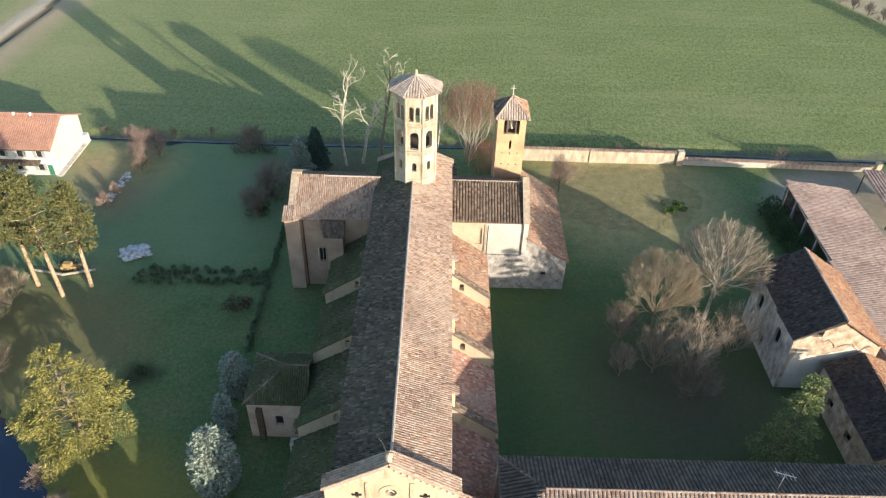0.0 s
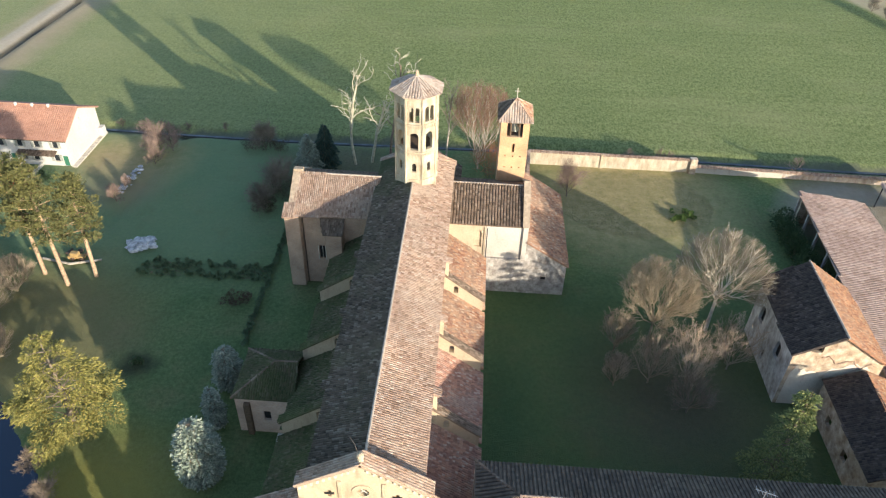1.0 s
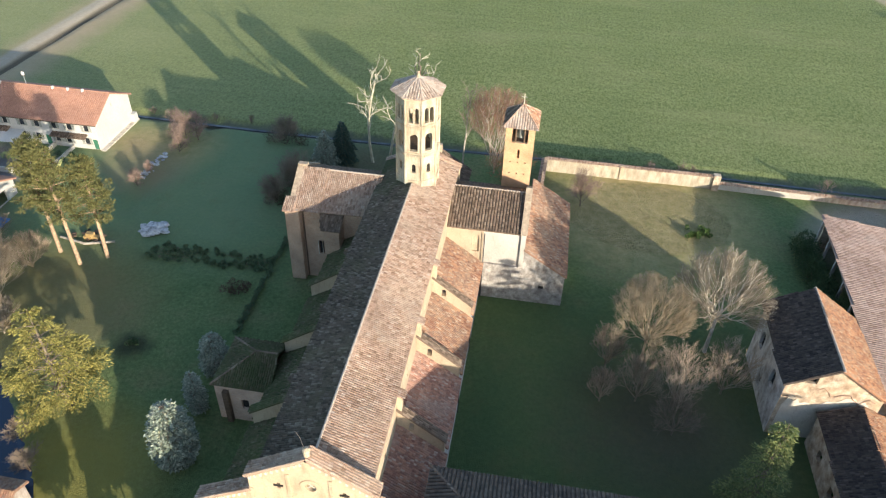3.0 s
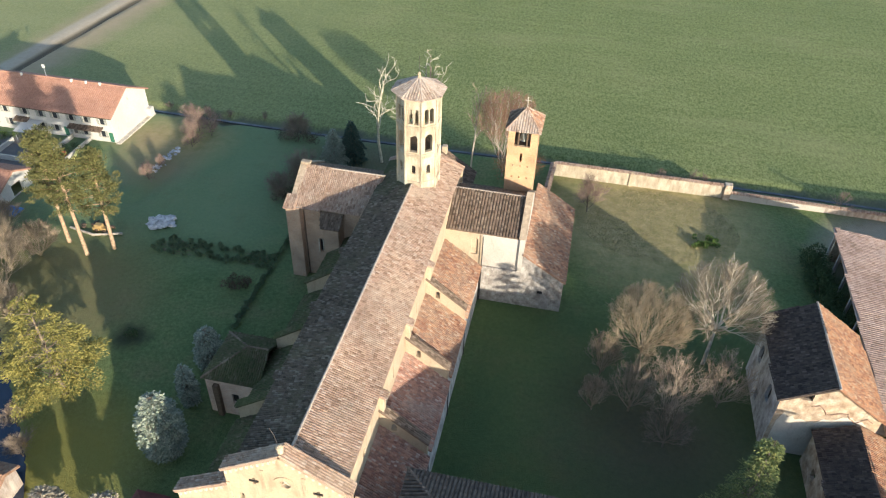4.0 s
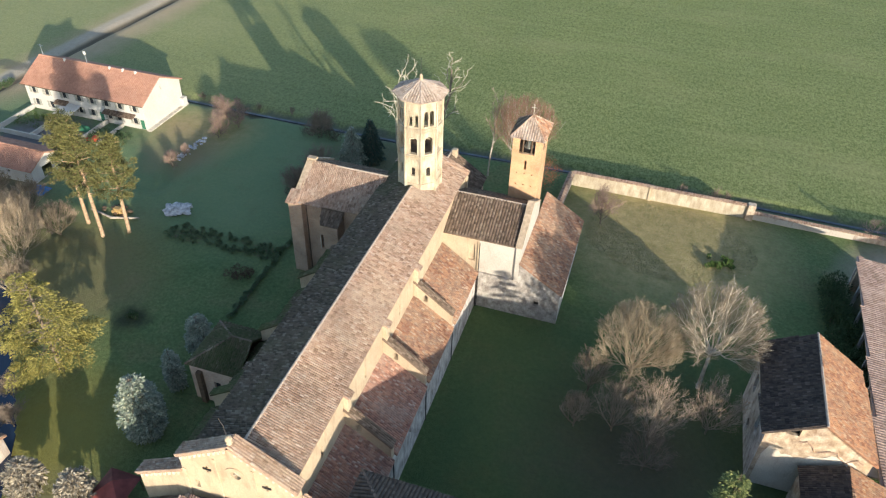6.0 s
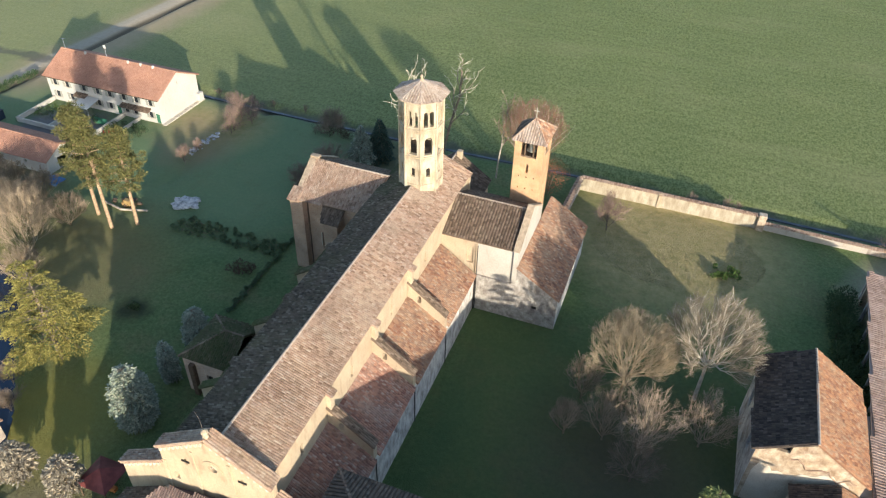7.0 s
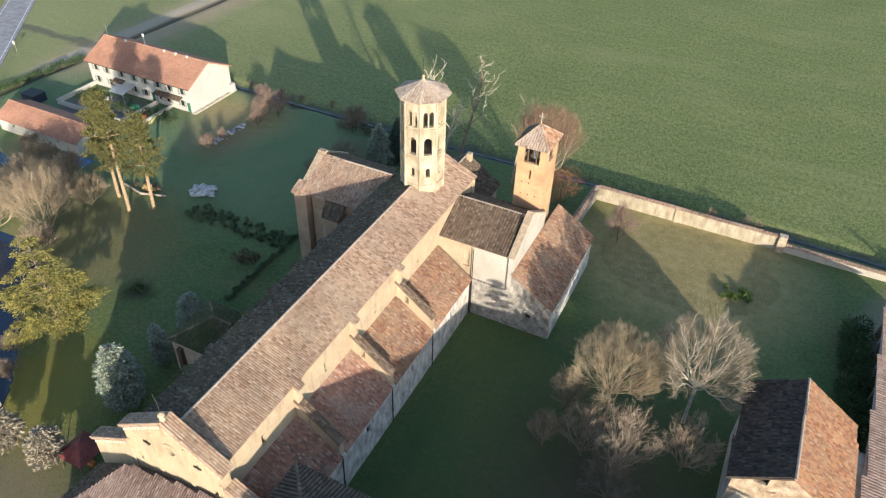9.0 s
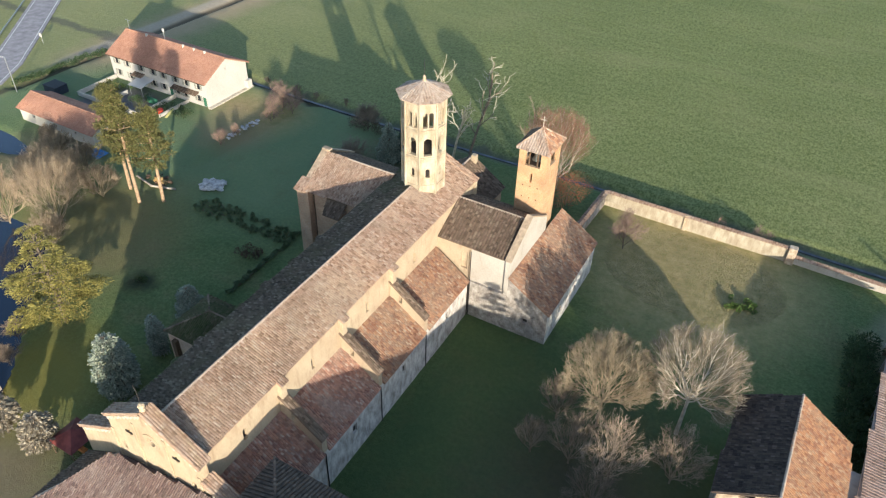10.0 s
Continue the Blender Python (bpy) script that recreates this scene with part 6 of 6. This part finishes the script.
# garden in front of the house
for x0, y0, x1, y1, h in ((-92, 107.5, -74, 107.5, 0.9), (-74, 107.5, -74, 117.6, 0.8), (-84, 107.5, -84, 113.5, 0.8), (-70.2, 109.6, -70.2, 117.6, 0.6), (-92, 107.5, -92, 117.6, 0.9)):
    t = thing("garden_wall", "low white garden wall in front of the house", "wall")
    block("run", min(x0, x1) - 0.12, max(x0, x1) + 0.12, min(y0, y1) - 0.12, max(y0, y1) + 0.12, -0.1, h, WHITE_PAINT, t, bevel=0.03)
    block("cap", min(x0, x1) - 0.18, max(x0, x1) + 0.18, min(y0, y1) - 0.18, max(y0, y1) + 0.18, h, h + 0.08, STONE, t, bevel=0.02)
for x, y, a, b, h, sd in ((-88, 113, 3.2, 2.6, 0.8, 401), (-72.2, 111.8, 1.4, 3.0, 1.0, 402), (-67.2, 112.5, 1.8, 1.6, 1.2, 403), (-78.5, 112.0, 1.8, 1.4, 1.6, 404)):
    bush("garden_bush", "green garden shrub before the white house", (x, y), (a, b, h), sd, WEEDS if h < 1 else HEDGE_LEAVES, 1000, 0.22)
screen = thing("green_screen", "green cloth garden screen", "screen")
block("cloth", -77.4, -74.3, 113.0, 113.1, 0, 1.5, GREEN_PAINT, screen, bevel=0.01)
tub = thing("garden_tub", "bright red plastic garden tub", "tub")
bm = bmesh.new()
bmesh.ops.create_cone(bm, cap_ends=True, segments=14, radius1=0.55, radius2=0.7, depth=0.8, matrix=Matrix.Translation((-71.6, 111.0, 0.4)))
part("tub_body", bm, RED_PAINT, tub)
block("toy_bench", -73.2, -72.0, 110.2, 110.8, 0, 0.6, RED_PAINT, tub)
slide = thing("garden_slide", "pale yellow plastic garden slide", "slide")
slab("chute", [(-69.4, 110.0, 0.1), (-68.8, 110.0, 0.1), (-68.8, 112.4, 1.2), (-69.4, 112.4, 1.2)], 0.08, plain("pale_yellow", (0.6, 0.55, 0.2), 0.5), slide)
rod("ladder", [(-69.1, 112.5, 0), (-69.1, 112.4, 1.3)], 0.06, GREY_METAL, slide)

# ---- garage ----
garage = thing("garage", "long low white garage with a red tile roof", "garage")
AX0, AX1, AY0, AY1 = -92.6, -71.4, 94.6, 101.8
AM = (AY0 + AY1) / 2
roof([(AX0 - 0.4, AY0 - 0.5, 2.8), (AX1 + 0.4, AY0 - 0.5, 2.8), (AX1 + 0.4, AM, 4.7), (AX0 - 0.4, AM, 4.7)], NEW_TILES, garage, step=0.4, rise=0.06, rag=0.006)
roof([(AX1 + 0.4, AY1 + 0.5, 2.8), (AX0 - 0.4, AY1 + 0.5, 2.8), (AX0 - 0.4, AM, 4.7), (AX1 + 0.4, AM, 4.7)], NEW_TILES, garage, step=0.4, rise=0.06, rag=0.006)
ridge([(AX0 - 0.4, AM, 4.74), (AX1 + 0.4, AM, 4.74)], NEW_TILES, garage)
gl = AX1 - AX0
panel("wall", (AX0, AY0, 0), (1, 0, 0), [(0, -0.2), (gl, -0.2), (gl, 2.8), (0, 2.8)], [slot(u, 0.8, 1.4, 0.6) for u in (4, 10, 16)], 0.3, WHITE_PAINT, garage)
panel("wall", (AX1, AY0, 0), (0, 1, 0), [(0, -0.2), (7.2, -0.2), (7.2, 2.8), (3.6, 4.5), (0, 2.8)], [slot(3.6, 2.4, 0, 2.2)], 0.3, WHITE_PAINT, garage)
panel("wall", (AX1, AY1, 0), (-1, 0, 0), [(0, -0.2), (gl, -0.2), (gl, 2.8), (0, 2.8)], [], 0.3, WHITE_PAINT, garage)
panel("wall", (AX0, AY1, 0), (0, -1, 0), [(0, -0.2), (7.2, -0.2), (7.2, 2.8), (3.6, 4.5), (0, 2.8)], [], 0.3, WHITE_PAINT, garage)
tarp = thing("blue_tarpaulin", "crumpled blue plastic sheet beside the garage", "tarpaulin")
bm = bmesh.new()
bmesh.ops.create_grid(bm, x_segments=12, y_segments=10, size=1.0)
for v in bm.verts:
    r = max(abs(v.co.x), abs(v.co.y))
    v.co = Vector((v.co.x * 1.8 - 69.5, v.co.y * 1.3 + 93.2, 0.05 + 0.9 * (1 - r ** 2) + 0.15 * noise.noise(v.co * 3)))
part("sheet", bm, BLUE_PLASTIC, tarp)
bin_box = thing("black_container", "dark metal waste container beside the garden", "container")
block("body", -99.0, -95.2, 104.6, 107.6, 0, 1.8, plain("dark_blue_steel", (0.03, 0.04, 0.06), 0.6), bin_box, bevel=0.06)
block("lid", -99.1, -95.1, 104.5, 107.7, 1.8, 1.9, plain("black_lid", (0.02, 0.02, 0.025), 0.6), bin_box, bevel=0.03)

# ---- rubble, debris, huts ----
def stones(name, label, cx, cy, rx, ry, count, seed, material, size=(0.25, 0.8)):
    rnd = random.Random(seed)
    pile = thing(name, label, "rubble")
    for i in range(count):
        a, r = rnd.uniform(0, 2 * math.pi), math.sqrt(rnd.random())
        s = rnd.uniform(*size)
        bm = bmesh.new()
        bmesh.ops.create_icosphere(bm, subdivisions=1, radius=s)
        q = Matrix.Rotation(rnd.uniform(0, 6), 3, Vector((rnd.random(), rnd.random(), rnd.random())).normalized())
        for v in bm.verts:
            c = q @ (v.co * (1 + 0.35 * noise.noise(v.co * 2 + Vector((i, 0, 0)))))
            v.co = Vector((c.x * 1.3 + cx + rx * r * math.cos(a), c.y + cy + ry * r * math.sin(a), c.z * 0.55 + s * 0.25 + 0.5 * (1 - r)))
        part("stone", bm, material, pile)


stones("rubble_heap", "heap of pale broken concrete on the lawn", -43.2, 96.4, 2.4, 1.7, 34, 5, RUBBLE)
stones("debris_strip", "pale rubble and boards along the ditch", -52.6, 114.5, 0.9, 4.6, 26, 6, RUBBLE, (0.15, 0.5))
stones("debris_heap", "old boards and rubble under the pines", -53.0, 92.8, 3.0, 1.6, 18, 7, WOOD, (0.15, 0.5))
crate = thing("crate_stack", "stack of yellowish wooden crates under the pines", "crates")
for i, (x, y, z) in enumerate(((-52.6, 92.2, 0), (-51.3, 92.3, 0), (-52.1, 92.2, 0.6))):
    block("crate", x - 0.6, x + 0.6, y - 0.4, y + 0.4, z, z + 0.58, plain("yellow_wood", (0.36, 0.24, 0.10), 0.8), crate, bevel=0.03)
for k, (x, y, ang) in enumerate(((-50.2, 91.2, 0.3), (-54.6, 91.0, -0.2))):
    plank = thing("log", "pale sawn log lying on the grass", "log")
    d = Vector((math.cos(ang), math.sin(ang), 0)) * 2.4
    rod("trunk", [Vector((x, y, 0.2)) - d, Vector((x, y, 0.25)) + d], 0.2, PALE_BARK, plank, sides=8)

pav = thing("pavilion", "small pavilion with a dull red sheet roof", "pavilion")
px, py = -17.4, 46.6
tp = Vector((px, py, 3.7))
cs = [Vector((px + a, py + b, 2.4)) for a, b in ((-2.0, -2.0), (2.0, -2.0), (2.0, 2.0), (-2.0, 2.0))]
for i in range(4):
    slab("roof_panel", [cs[i], cs[(i + 1) % 4], tp], 0.06, RUST_METAL, pav)
    c = cs[i]
    rod("post", [(c.x * 0.9 + px * 0.1, c.y * 0.9 + py * 0.1, 0), (c.x * 0.9 + px * 0.1, c.y * 0.9 + py * 0.1, 2.45)], 0.07, WOOD, pav)
block("bench", px - 1.2, px + 1.2, py - 0.3, py + 0.3, 0, 0.5, plain("orange_wood", (0.45, 0.17, 0.05), 0.7), pav)
hut = thing("boat_hut", "small hut with a red tile roof on the pond's bank", "hut")
roof([(-38.6, 44.4, 2.3), (-33.6, 44.4, 2.3), (-33.6, 46.4, 3.3), (-38.6, 46.4, 3.3)], RED_TILES, hut)
roof([(-33.6, 48.4, 2.3), (-38.6, 48.4, 2.3), (-38.6, 46.4, 3.3), (-33.6, 46.4, 3.3)], RED_TILES, hut)
for o, al, l, tops in (((-38.2, 44.8, 0), (1, 0, 0), 4.2, None), ((-34.0, 44.8, 0), (0, 1, 0), 3.2, 1), ((-34.0, 48.0, 0), (-1, 0, 0), 4.2, None), ((-38.2, 48.0, 0), (0, -1, 0), 3.2, 1)):
    out = [(0, -1.2), (l, -1.2), (l, 2.3), (l / 2, 3.1), (0, 2.3)] if tops else [(0, -1.2), (l, -1.2), (l, 2.3), (0, 2.3)]
    panel("wall", o, al, out, [], 0.25, WORN, hut)
lamp = thing("street_lamp", "tall grey street lamp beside the road", "street lamp")
LX, LY = -104.2, 101.6
rod("pole", [(LX, LY, 0), (LX, LY, 8.0)], 0.09, GREY_METAL, lamp)
rod("arm", [(LX, LY, 7.9), (LX - 1.4, LY - 1.2, 8.3)], 0.06, GREY_METAL, lamp)
block("head", LX - 1.9, LX - 1.3, LY - 1.4, LY - 1.0, 8.2, 8.4, WHITE_PAINT, lamp)
sign = thing("road_sign", "white road sign on a grey post beside the road", "road sign")
rod("post", [(-121.6, 121.4, 0), (-121.6, 121.4, 2.6)], 0.05, GREY_METAL, sign)
block("plate", -122.0, -121.2, 121.28, 121.34, 1.7, 2.6, WHITE_PAINT, sign, bevel=0.01)
